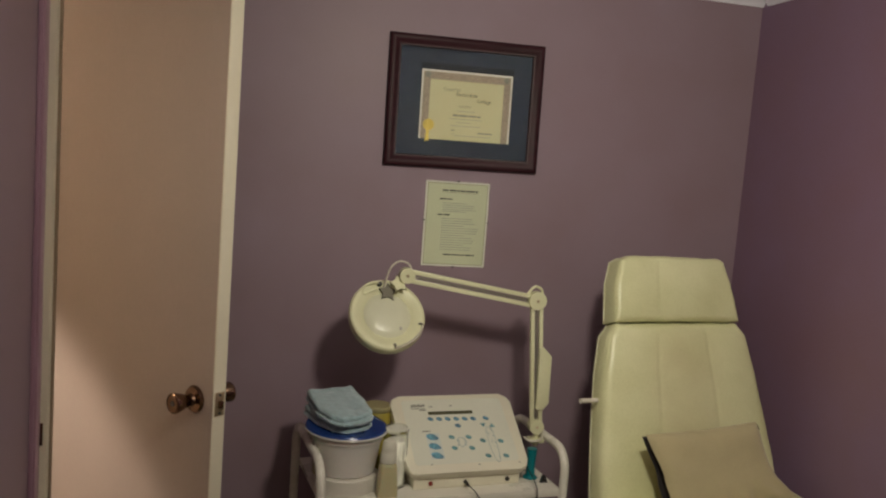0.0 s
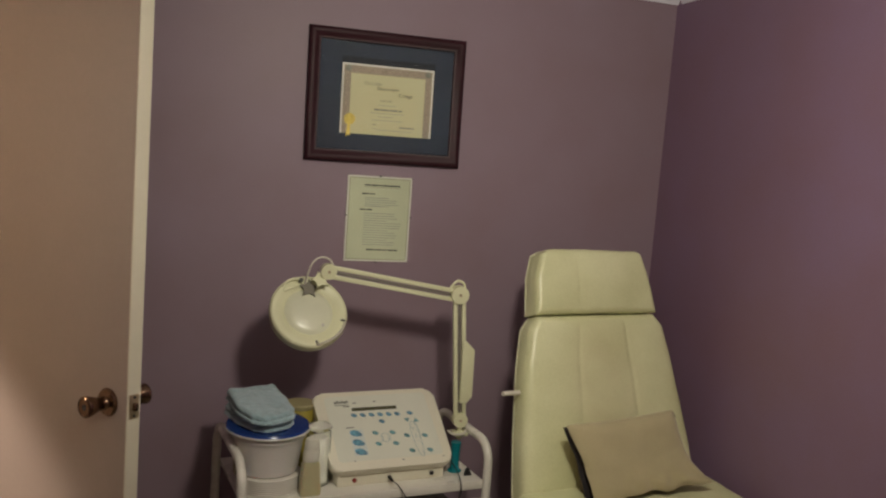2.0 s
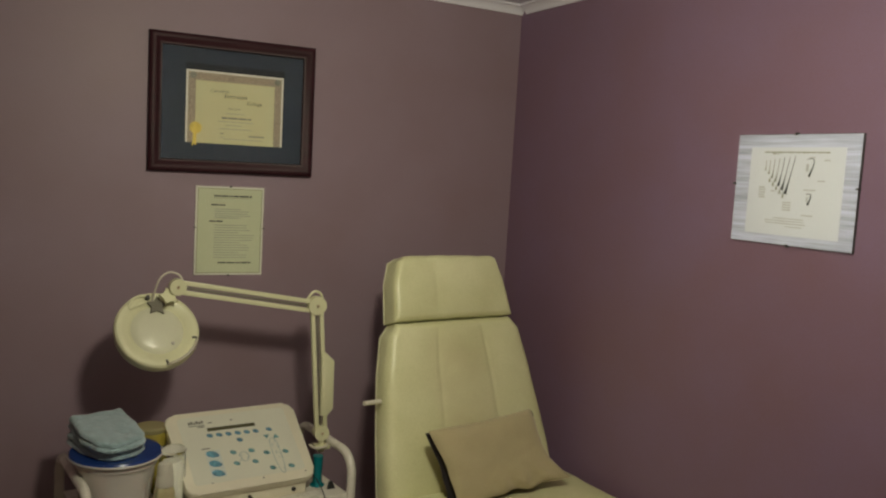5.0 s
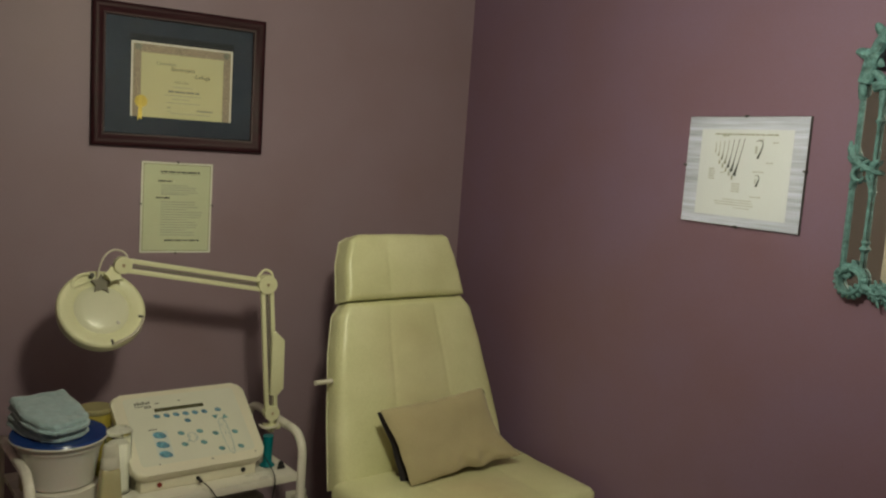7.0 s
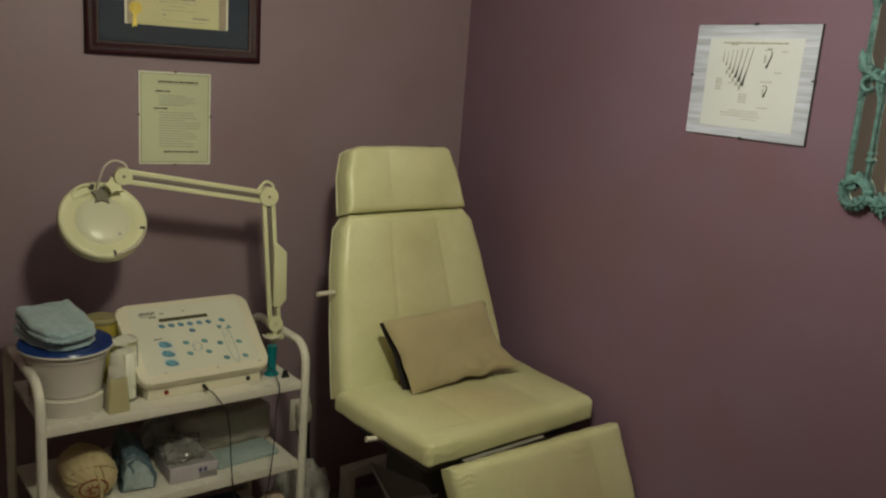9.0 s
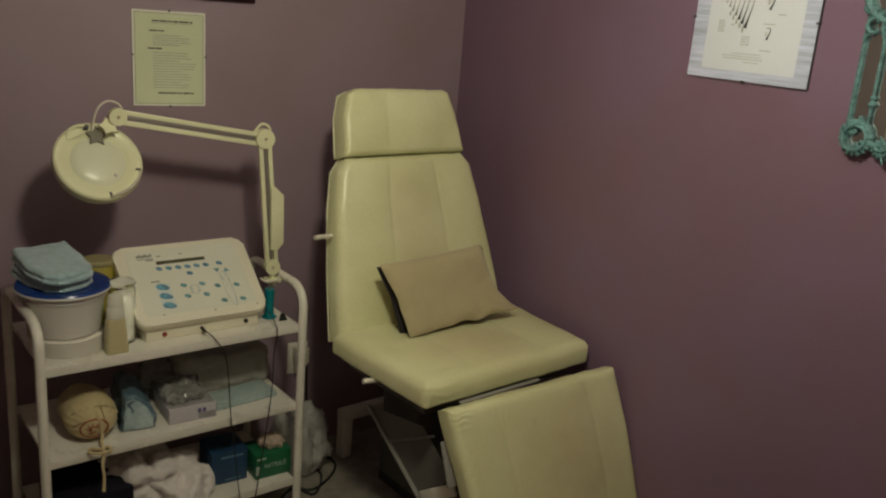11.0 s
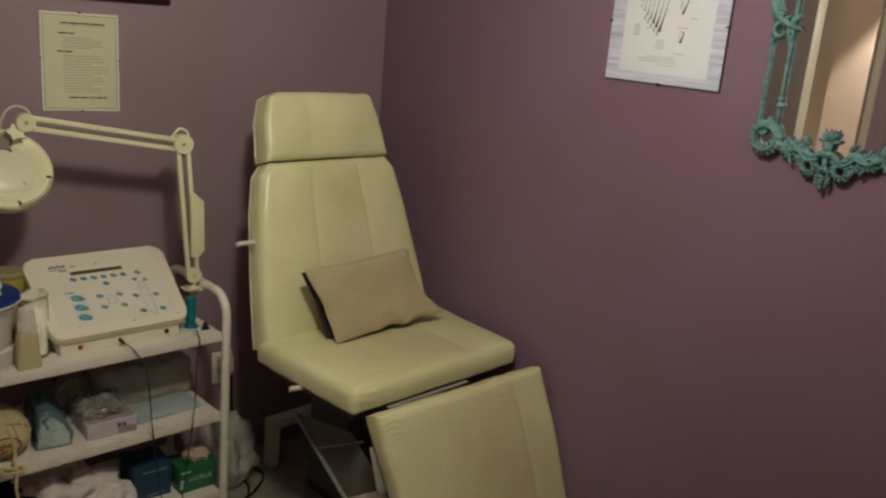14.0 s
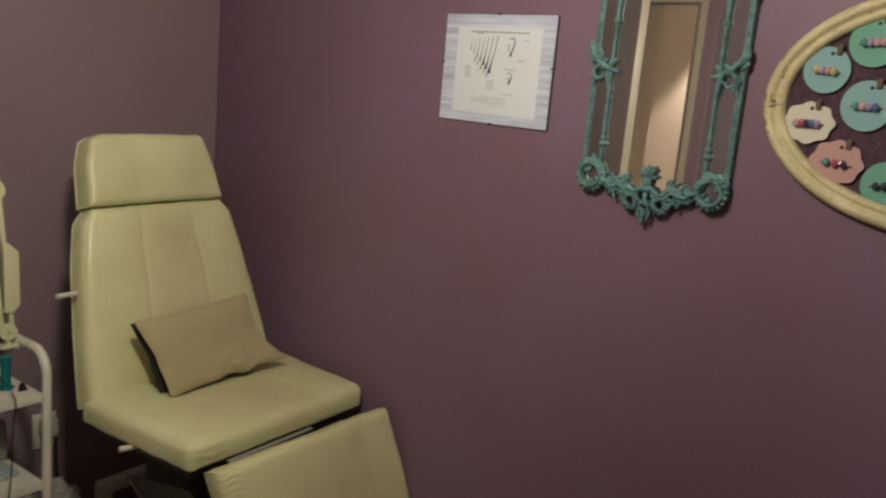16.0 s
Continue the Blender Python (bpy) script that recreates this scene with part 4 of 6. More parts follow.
def diagram():
    w, h = 0.350, 0.267
    t = thing("clip_framed_diagram", "hair growth diagram on streaked silver-blue mount in a clip frame", "picture", ON_RIGHT(1.397, 1.6035, 0.0, 0.0))
    part("backing", sheet(w, h, 0.0, 0.007), DARK_METAL, t, "dark hardboard backing")
    part("mount", sheet(w - 0.002, h - 0.002, 0.007, 0.0078), STRIPES, t, "streaked silver-blue mount board")
    part("print", sheet(0.268, 0.212, 0.0078, 0.0084, 0.003, -0.004), PAPER_COOL, t, "white printed diagram sheet")
    Z = 0.0084
    ink_lines(t, [(0.003, 0.090, 0.185)], INK_PALE, Z, 0.0042)
    ink_lines(t, [(-0.055, 0.086, 0.02)], INK_PALE, Z, 0.003)
    ink_lines(t, [(-0.004, -0.069, 0.085), (-0.015, -0.075, 0.115), (-0.012, -0.081, 0.115), (0.015, -0.088, 0.05)], INK_FAINT, Z, 0.0030)
    ink_lines(t, [(0.090, 0.072, 0.016), (0.080, 0.024, 0.022), (0.050, 0.002, 0.034), (0.048, -0.058, 0.032), (0.050, 0.078, 0.018)], INK_FAINT, Z, 0.0036)
    ink_lines(t, [(-0.088, y, 0.020) for y in (0.004, -0.002, -0.008, -0.014, -0.020)] + [(-0.012, y, 0.024) for y in (-0.030, -0.036, -0.042, -0.048)] + [(-0.055, -0.004, 0.012), (-0.035, -0.008, 0.010)], INK_FAINT, Z, 0.0042)
    # row of slanting hairs growing longer, each with a dark root
    for k in range(7):
        top = Vector((-0.083 + 0.0125 * k + 0.0006 * k * k * 0.5, 0.070 + 0.0018 * k, Z + 0.0005))
        root = Vector((-0.083 + 0.0107 * k, 0.046 - 0.0092 * k, Z + 0.0005))
        line = smooth_line([top, (top * 0.5 + root * 0.5) + Vector((0.0012, 0, 0)), root], 5)
        n = len(line) - 1
        wide = 0.0016 + 0.0004 * k
        part("hair_stroke", tube(line, [0.0005 + 0.05 * wide + 1.15 * wide * (j / n) ** 5 for j in range(n + 1)], 6), INK if k > 3 else INK_SOFT if k > 1 else INK_PALE, t)
        if 1 < k:
            part("shade_mark", sheet(0.005, 0.010, Z, Z + 0.0002, root.x - 0.006, root.y - 0.006), INK_PALE, t)
    for cx, cy, s in ((0.048, 0.054, 1.0), (0.050, -0.020, 0.62)):
        line = smooth_line([(cx - 0.012 * s, cy + 0.020 * s, Z + 0.0006), (cx + 0.004 * s, cy + 0.021 * s, Z + 0.0006), (cx + 0.007 * s, cy + 0.008 * s, Z + 0.0006), (cx - 0.004 * s, cy - 0.020 * s, Z + 0.0006)], 6)
        n = len(line) - 1
        part("hair_curve", tube(line, [(0.0008 + 0.0022 * (j / n) ** 4) for j in range(n + 1)], 6), INK, t)
        part("shade_mark", sheet(0.007 * s, 0.018 * s, Z, Z + 0.0002, cx - 0.010 * s, cy), INK_FAINT, t)
    glass = part("cover_glass", sheet(w, h, 0.0098, 0.0115), GLAZE, t)
    glass.visible_shadow = False
    clips(t, w, h, 0.012)


diagram()


# ---- carved mirror ----
def scroll(cx, cy, r, turns, start, flip, z, thick, taper=0.35):
    pts = []
    n = int(16 * turns)
    for k in range(n + 1):
        f = k / n
        a = radians(start) + flip * 2 * math.pi * turns * f
        rr = r * (1 - 0.78 * f)
        pts.append(Vector((cx + rr * math.cos(a), cy + rr * math.sin(a), z)))
    return tube(pts, [thick * (1 - taper * k / n) for k in range(n + 1)], 8)


def leaf_blob(cx, cy, r, z, sx=1.0, sy=1.0, turn=0.0):
    return lathe([(0, r * 0.55), (r * 0.5, r * 0.48), (r * 0.85, r * 0.25), (r, 0)], (cx, cy, z), 10, pose(0, 0, 0, 0, 0, turn), sx=sx, sy=sy)


def rosette(cx, cy, r0, r1, lobes, amp, z0=0.017, z1=0.029, facing=None, start=0.0):
    """A pierced ring with a scalloped rim; facing: the angle in degrees on whose side the scallops are deep."""
    bm = bmesh.new()
    n = lobes * 8
    rings = []
    for k in range(n):
        a = 2 * math.pi * k / n
        lobe = abs(math.sin(lobes * a / 2 + start)) ** 0.6
        deep = 1.0 if facing is None else 0.25 + 0.75 * max(0.0, min(1.0, 0.6 + math.cos(a - radians(facing))))
        rim = r1 - amp * deep * (1 - lobe)
        w = rim - r0
        cut = 0.0042 * deep * (1 - lobe)
        line = [(r0, z0), (r0, z1 - 0.004), (r0 + 0.10 * w, z1 - 0.001), (r0 + 0.26 * w, z1), (r0 + 0.42 * w, z1 - 0.0022 - 0.3 * cut),
                (r0 + 0.66 * w, z1 - 0.0012 - cut), (r0 + 0.88 * w, z1 - 0.003 - cut), (rim, z1 - 0.007), (rim - 0.001, z0)]
        rings.append([bm.verts.new((cx + r * math.cos(a), cy + r * math.sin(a), z)) for r, z in line])
    for k in range(n):
        p, q = rings[k], rings[(k + 1) % n]
        for i in range(len(p)):
            j = (i + 1) % len(p)
            bm.faces.new((p[i], q[i], q[j], p[j]))
    bmesh.ops.recalc_face_normals(bm, faces=bm.faces)
    return bm


def carved_mirror():
    t = thing("wall_mirror", "narrow mirror in a carved verdigris-teal baroque frame", "mirror", ON_RIGHT(0.930, 1.60))
    W, H0, H1 = 0.172, -0.215, 0.185   # half width at the rails; bottom and top of the rails
    part("backing", sheet(2 * W - 0.01, H1 - H0 + 0.04, 0.004, 0.012, 0, (H0 + H1) / 2), DARK_METAL, t)
    part("mirror_glass", sheet(2 * W - 0.012, H1 - H0 + 0.036, 0.012, 0.015, 0, (H0 + H1) / 2), MIRROR, t, "silvered mirror glass")
    random.seed(8)

    def carved(name, bm, parent=t):
        """Resin with the unevenness of a cast and painted carving."""
        return part(name, rough_up(bm, 0.0016, 70, random.uniform(0, 9)), TEAL_RESIN, parent)

    for s in (-1, 1):
        x = s * W
        rail = part("outer_rail", box((0.0120, H1 - H0 + 0.02, 0.017), (x - s * 0.001, (H0 + H1) / 2, 0.0105), 0.004, 3), TEAL_RESIN, t)
        part("rail_bead", tube([Vector((x - s * 0.004, H0, 0.019)), Vector((x - s * 0.004, H1, 0.019))], 0.0026, 8), TEAL_RESIN, rail)
        # slender turned column
        cx = s * (W - 0.047)
        prof = [(0.0034, H0 + 0.01)]
        for zc, r, hh in ((H0 + 0.075, 0.0088, 0.0035), (H0 + 0.089, 0.0065, 0.0030), (-0.02, 0.0058, 0.0035), (H1 - 0.06, 0.0080, 0.0035)):
            prof += [(0.0034, zc - 2.2 * hh), (r * 0.75, zc - hh), (r, zc), (r * 0.75, zc + hh), (0.0036, zc + 2.2 * hh)]
        prof += [(0.0062, H1 - 0.01)]
        prof.sort(key=lambda p: p[1])
        part("column", lathe(prof, (cx, 0, 0.0215), 12, Matrix(((1, 0, 0, 0), (0, 0, 1, 0), (0, -1, 0, 0), (0, 0, 0, 1)))), TEAL_RESIN, t)
        # leaf that crosses from the rail to the column half way up
        branch = smooth_line([(s * (W + 0.001), 0.074, 0.022), (s * (W - 0.002), 0.054, 0.028), (s * (W - 0.018), 0.038, 0.029), (s * (W - 0.038), 0.026, 0.027), (s * (W - 0.054), 0.018, 0.023)], 6)
        carved("branch", tube(branch, [0.0030 + 0.0034 * math.sin(math.pi * (0.15 + 0.8 * k / (len(branch) - 1))) for k in range(len(branch))], 9))
        tail = smooth_line([(s * (W - 0.046), 0.040, 0.023), (s * (W - 0.040), 0.022, 0.027), (s * (W - 0.042), 0.002, 0.027), (s * (W - 0.047), -0.022, 0.022)], 6)
        carved("branch", tube(tail, [0.0046 - 0.0022 * k / (len(tail) - 1) for k in range(len(tail))], 8))
        curl = smooth_line([(s * (W - 0.024), 0.034, 0.028), (s * (W - 0.009), 0.022, 0.029), (s * (W - 0.010), 0.006, 0.029), (s * (W - 0.024), 0.002, 0.028), (s * (W - 0.031), 0.010, 0.027)], 6)
        carved("curl", tube(curl, [0.0040 - 0.0014 * k / (len(curl) - 1) for k in range(len(curl))], 8))
        for lx, ly, r, tn in ((W + 0.004, 0.060, 0.0115, 65), (W + 0.003, 0.044, 0.0090, 40), (W - 0.055, 0.020, 0.0075, 15), (W - 0.050, 0.038, 0.0070, -50), (W - 0.004, 0.012, 0.0080, 80), (W - 0.030, 0.040, 0.0075, -30), (W - 0.003, -0.010, 0.0065, 90), (W - 0.012, 0.048, 0.0080, 10), (W - 0.022, 0.030, 0.0070, 60), (W - 0.040, 0.012, 0.0065, -20), (W + 0.006, 0.074, 0.0070, 85), (W - 0.046, -0.004, 0.0055, 80), (W - 0.014, 0.000, 0.0060, -35)):
            carved("branch_leaf", leaf_blob(s * lx, ly, r, random.uniform(0.022, 0.026), 1.5, 0.65, s * tn))
        # lower corner: a pierced ring, scalloped outwards, with a curl and a bud in its opening
        kx, ky = s * (W - 0.028), H0 + 0.004
        carved("corner_ring", rosette(kx, ky, 0.0200, 0.0395, 18, 0.0085, 0.018, 0.030, -70 if s > 0 else 250))
        arc = [radians(100 + 250 * k / 24) if s < 0 else radians(80 - 250 * k / 24) for k in range(25)]
        carved("corner_curl", tube([Vector((kx + 0.0262 * math.cos(a), ky + 0.0262 * math.sin(a), 0.0295)) for a in arc], [0.0022 + 0.0026 * math.sin(math.pi * k / 24) for k in range(25)], 8))
        for a, r in ((35, 0.0075), (70, 0.0060), (205, 0.0055), (255, 0.0070)):
            a = radians(a if s > 0 else 180 - a)
            carved("bud", leaf_blob(kx + 0.0165 * math.cos(a), ky + 0.0165 * math.sin(a), r, 0.022, 1.3, 0.8, math.degrees(a) + 20))
        for a in (98, 60, 28):
            a = radians(a if s > 0 else 180 - a)
            carved("ring_leaf", leaf_blob(kx + 0.036 * math.cos(a), ky + 0.036 * math.sin(a), 0.0100, 0.021, 1.3, 0.65, math.degrees(a) + random.uniform(40, 80)))
        # leafy rosettes from the corner to the two pierced ones in the middle
        carved("rosette", rosette(s * 0.089, H0 - 0.012, 0.0042, 0.0205, 10, 0.0075, 0.017, 0.027, -90, 0.4))
        carved("rosette", rosette(s * 0.060, H0 - 0.016, 0.0050, 0.0215, 11, 0.0080, 0.017, 0.029, -90, 1.1))
        carved("rosette", rosette(s * 0.035, H0 - 0.038, 0.0085, 0.0235, 12, 0.0075, 0.018, 0.030, -90 + s * 25, 0.8))
        for lx, ly, r, tn in ((0.104, -0.006, 0.011, 20), (0.075, -0.008, 0.010, -30), (0.044, -0.012, 0.012, 35), (0.020, -0.014, 0.012, -40), (0.086, 0.006, 0.007, 70), (0.066, 0.009, 0.006, 20), (0.050, 0.011, 0.007, 60),
                              (0.054, -0.040, 0.008, 40), (0.078, -0.033, 0.006, 80), (0.012, -0.064, 0.009, 70)):
            carved("leaf", leaf_blob(s * lx, H0 + ly, r, random.uniform(0.023, 0.026), 1.5, 0.6, s * tn + random.uniform(-15, 15)))
        carved("vein", tube(smooth_line([(s * 0.112, H0 + 0.002, 0.024), (s * 0.088, H0 - 0.014, 0.0275), (s * 0.062, H0 - 0.010, 0.029), (s * 0.040, H0 - 0.026, 0.029), (s * 0.014, H0 - 0.020, 0.029)], 7), 0.0030, 7))
        # upper corner: an arch from rail to column, a leaf turned outwards, and the crest rising to the middle
        carved("corner_arch", tube(smooth_line([(s * W, H1 - 0.014, 0.014), (s * (W - 0.001), H1 + 0.020, 0.020), (s * (W - 0.024), H1 + 0.038, 0.023), (s * (W - 0.045), H1 + 0.020, 0.021), (s * (W - 0.047), H1 - 0.014, 0.019)], 7), 0.0088, 8))
        tip = smooth_line([(s * (W - 0.034), H1 + 0.066, 0.024), (s * (W - 0.008), H1 + 0.076, 0.028), (s * (W + 0.012), H1 + 0.084, 0.024), (s * (W + 0.024), H1 + 0.083, 0.018)], 6)
        carved("corner_leaf", tube(tip, [0.015 - 0.012 * (k / (len(tip) - 1)) ** 1.4 for k in range(len(tip))], 9))
        arm = smooth_line([(s * (W - 0.006), H1 + 0.020, 0.020), (s * (W - 0.018), H1 + 0.066, 0.025), (s * (W - 0.048), H1 + 0.118, 0.028), (s * (W - 0.090), H1 + 0.150, 0.030), (s * 0.02, H1 + 0.170, 0.030)], 7)
        carved("crest_arm", tube(arm, [0.0165 - 0.006 * k / (len(arm) - 1) for k in range(len(arm))], 9))
        carved("scroll", scroll(s * (W - 0.062), H1 + 0.084, 0.022, 1.1, 40 if s > 0 else 140, s, 0.030, 0.0060))
        for lx, ly, r, tn in ((W - 0.010, 0.048, 0.012, 70), (W - 0.004, 0.004, 0.011, 80), (W - 0.026, 0.126, 0.013, 50), (W - 0.060, 0.152, 0.014, 30), (W - 0.030, 0.060, 0.012, 30), (0.05, 0.178, 0.014, 20)):
            carved("lobe", leaf_blob(s * lx, H1 + ly, r, 0.024, 1.4, 0.8, s * tn))
    carved("upper_rail", tube(smooth_line([(-W + 0.03, H1 + 0.01, 0.026), (-0.05, H1 + 0.020, 0.027), (0.05, H1 + 0.020, 0.027), (W - 0.03, H1 + 0.01, 0.026)], 6), 0.011, 8))
    carved("rosette", rosette(0, H0 - 0.047, 0.0060, 0.0165, 9, 0.0060, 0.019, 0.0305, -90, 0.3))
    for x, y, r, tn in ((0.010, 0.026, 0.0080, 55), (0.014, 0.017, 0.0070, 20), (0.008, 0.036, 0.0055, 70)):
        for s in (-1, 1):
            carved("finial_leaf", leaf_blob(s * x, H0 + y, r, 0.025, 1.5, 0.6, s * tn))
    for y, r, sx, sy in ((H0 + 0.027, 0.0085, 0.75, 1.5), (H0 + 0.008, 0.0110, 1.0, 1.2), (H0 - 0.008, 0.0120, 1.9, 0.7), (H0 - 0.024, 0.0085, 0.7, 1.6),
                         (H0 - 0.066, 0.0075, 0.8, 1.4), (H0 - 0.077, 0.0055, 0.8, 1.2), (H1 + 0.175, 0.024, 0.9, 1.25), (H1 + 0.145, 0.018, 0.9, 1.25)):
        carved("middle_leaf", leaf_blob(0, y, r, 0.027, sx, sy))


carved_mirror()


# ---- oval frame with cards ----
OVAL_Y, OVAL_Z, OVAL_A, OVAL_B = 0.379, 1.586, 0.330, 0.217


def oval_frame():
    t = thing("oval_frame", "ivory distressed oval frame lined with plum burlap", "picture frame", ON_RIGHT(OVAL_Y, OVAL_Z))
    bm = bmesh.new()
    prof = [(0, 0.001), (0.0, 0.016), (0.005, 0.024), (0.013, 0.028), (0.020, 0.024), (0.023, 0.019), (0.027, 0.019), (0.030, 0.022), (0.036, 0.021), (0.041, 0.014), (0.042, 0.004)]
    n = 96
    rings = [[bm.verts.new(((OVAL_A - i) * math.cos(2 * math.pi * k / n), (OVAL_B - i) * math.sin(2 * math.pi * k / n), z)) for k in range(n)] for i, z in prof]
    for p, q in zip(rings, rings[1:]):
        for k in range(n):
            j = (k + 1) % n
            bm.faces.new((p[k], p[j], q[j], q[k]))
    bmesh.ops.recalc_face_normals(bm, faces=bm.faces)
    rim = part("moulding", bm, IVORY_FRAME, t, "ivory painted oval moulding, rubbed at the seams", sharp=60)
    lining_bm = slab([((OVAL_A - 0.035) * math.cos(2 * math.pi * k / 72), (OVAL_B - 0.035) * math.sin(2 * math.pi * k / 72)) for k in range(72)], 0.002, 0.006)
    part("lining", lining_bm, PLUM_LINEN, t, "plum burlap lining")
    random.seed(3)
    for k in range(26):
        a = math.pi + random.gauss(0.0, 0.16) if k < 18 else random.uniform(0, 2 * math.pi)
        i = random.choice((0.006, 0.012, 0.016, 0.021, 0.030))
        z = 0.0255 if i < 0.02 else 0.0205
        ca, sa = math.cos(a), math.sin(a)
        mark = box((random.uniform(0.0012, 0.003), random.uniform(0.005, 0.016), 0.0036), (0, 0, 0), 0.0004)
        part("scuff", mark, IVORY_DARK, rim, "", pose((OVAL_A - i) * ca, (OVAL_B - i) * sa, z - 0.0005, 0, 0, math.degrees(a) + random.choice((0, 0, 90, 20, -35))))


oval_frame()


def card(y, z, r, colour, scalloped, beads, turn=0.0, sy=1.0):
    t = thing("hair_clip_card", f"{colour} {'scalloped' if scalloped else 'round'} paper card with a beaded hair clip", "card", ON_RIGHT(y, z, 0.006, turn), "cards in the oval frame")
    pts = []
    for k in range(72):
        a = 2 * math.pi * k / 72
        rr = r * (1 + (0.055 * math.cos(8 * a) if scalloped else 0))
        pts.append((rr * math.cos(a), sy * rr * math.sin(a)))
    body = part("card", slab(pts, 0.006, 0.0075), CARD[colour], t)
    part("punch_hole", lathe([(0, 0.0004), (0.0035, 0.0004), (0.0036, 0)], (0.004, r * sy * 0.72, 0.0075), 12), INK, body)
    part("peg", box((0.010, 0.018, 0.010), (0.016, r * sy * 0.90, 0.008), 0.002), PEG, t, "dark wooden peg")
    n = len(beads)
    clip = part("clip_bar", box((r * 1.25, 0.004, 0.003), (0, -0.002, 0.009), 0.001), CHROME, t)
    for k, b in enumerate(beads):
        part("bead", lathe([(0, 0.006), (0.0036, 0.005), (0.0062, 0.002), (0.0052, -0.0035), (0, -0.005)], ((k - (n - 1) / 2) * r * 1.0 / n, -0.001, 0.0135), 12, sy=1.25), BEADS[b], clip)


card(0.603, 1.647, 0.042, "aqua", False, ["yellow", "lilac", "pink", "yellow"], -4)
card(0.528, 1.700, 0.044, "mint", False, ["green", "lilac", "pink", "pink"], 3)
card(0.620, 1.549, 0.047, "cream", True, ["pink", "red", "dark", "blue", "lilac"], 2, 0.80)
card(0.523, 1.588, 0.045, "aqua", False, ["green", "pink", "lilac", "blue"], 0)
card(0.558, 1.482, 0.047, "pink", True, ["green", "red", "dark"], -3, 0.85)
card(0.468, 1.452, 0.042, "mint", False, ["dark", "dark", "green"], 5)
card(0.420, 1.545, 0.042, "pink", True, ["pink", "red", "lilac"], 0, 0.85)
card(0.415, 1.665, 0.042, "cream", True, ["blue", "green", "pink"], 0, 0.85)


# ---- trolley ----
TROLLEY = pose(0.212, 2.131, 0, 0, 0, 6.5)
TW, TD = 0.722, 0.36
SHELF = (0.652, 0.398, 0.140)
HANDLE = 0.765


def u_frame(x):
    """One side: front leg, arched handle, rear leg."""
    r = 0.062
    pts = [Vector((x, 0, 0.05)), Vector((x, 0, 0.3)), Vector((x, 0, HANDLE - r))]
    pts += [Vector((x, r - r * math.cos(radians(a)), HANDLE - r + r * math.sin(radians(a)))) for a in (15, 30, 45, 60, 75, 90)]
    pts += [Vector((x, TD - r + r * math.sin(radians(a)), HANDLE - r + r * math.cos(radians(a)))) for a in (0, 15, 30, 45, 60, 75, 90)]
    pts += [Vector((x, TD, 0.3)), Vector((x, TD, 0.05))]
    return tube(pts, 0.0128, 14)


trolley = thing("salon_trolley", "white enamelled steel salon trolley with three shelves", "trolley", TROLLEY)
for x in (0.0, TW):
    side_frame = part("side_frame", u_frame(x), WHITE_METAL, trolley, "bent white steel tube")
for z in SHELF:
    bm = box((TW - 0.02, TD - 0.006, 0.003), (TW / 2, TD / 2, z - 0.0015))
    box((TW - 0.022, 0.003, 0.024), (TW / 2, 0.004, z - 0.012), 0.001, bm=bm)
    box((TW - 0.022, 0.003, 0.024), (TW / 2, TD - 0.004, z - 0.012), 0.001, bm=bm)
    box((0.003, TD - 0.02, 0.024), (0.016, TD / 2, z - 0.012), 0.001, bm=bm)
    box((0.003, TD - 0.02, 0.024), (TW - 0.016, TD / 2, z - 0.012), 0.001, bm=bm)
    part("shelf", bm, WHITE_METAL, trolley)
for x in (0.0, TW):
    for y in (0.0, TD):
        caster = part("caster", lathe([(0, -0.012), (0.019, -0.012), (0.0235, -0.007), (0.0235, 0.007), (0.019, 0.012), (0, 0.012)], (x, y, 0.0238), 20, pose(0, 0, 0, 0, 90, 25)), BLACK, trolley, "black plastic caster")
        part("fork", box((0.030, 0.016, 0.016), (x, y, 0.050), 0.003), BLACK, caster)


def local(wx, wy):
    """A place of the plan in the trolley's own x and y."""
    p = TROLLEY.inverted() @ Vector((wx, wy, 0))
    return p.x, p.y


# ---- epilation machine ----
DEVICE_AT = TROLLEY @ Matrix.Translation((*local(0.470, 2.228), SHELF[0]))
machine = thing("epilation_machine", "ivory electrolysis machine with sloping key panel on the trolley", "machine", DEVICE_AT)
PW, PL = 0.352, 0.270
SLOPE = 36.0
body_bm = bmesh.new()
prof = [(-0.008, 0.0), (-0.008, 0.040), (0.205, 0.180), (0.215, 0.170), (0.215, 0.0)]
ends = [[body_bm.verts.new((x, y, z)) for y, z in prof] for x in (0.012, PW - 0.012)]
for i in range(len(prof)):
    body_bm.faces.new((ends[0][i], ends[0][(i + 1) % len(prof)], ends[1][(i + 1) % len(prof)], ends[1][i]))
body_bm.faces.new(ends[0]), body_bm.faces.new(ends[1])
bmesh.ops.recalc_face_normals(body_bm, faces=body_bm.faces)
bevelled(body_bm, 0.004, 2)
part("housing", body_bm, DEVICE, machine)
panel_at = pose(PW / 2, -0.014, 0.033, SLOPE, 0, 0)
cover_bm = slab(round_rect(PW + 0.02, PL, 0.028, 6, 0, PL / 2), 0, 0.026, 0.008, 3)
for v in cover_bm.verts:
    v.co.x *= 1.0 + 0.05 * (v.co.y / PL)
cover = part("panel_cover", cover_bm, DEVICE, machine, "ivory rounded panel cover", panel_at)
film = slab(round_rect(PW - 0.03, PL - 0.045, 0.012, 5, 0, PL / 2 + 0.006), 0.026, 0.0266)
part("key_panel", film, PANEL, machine, "pale blue-grey key panel", panel_at)


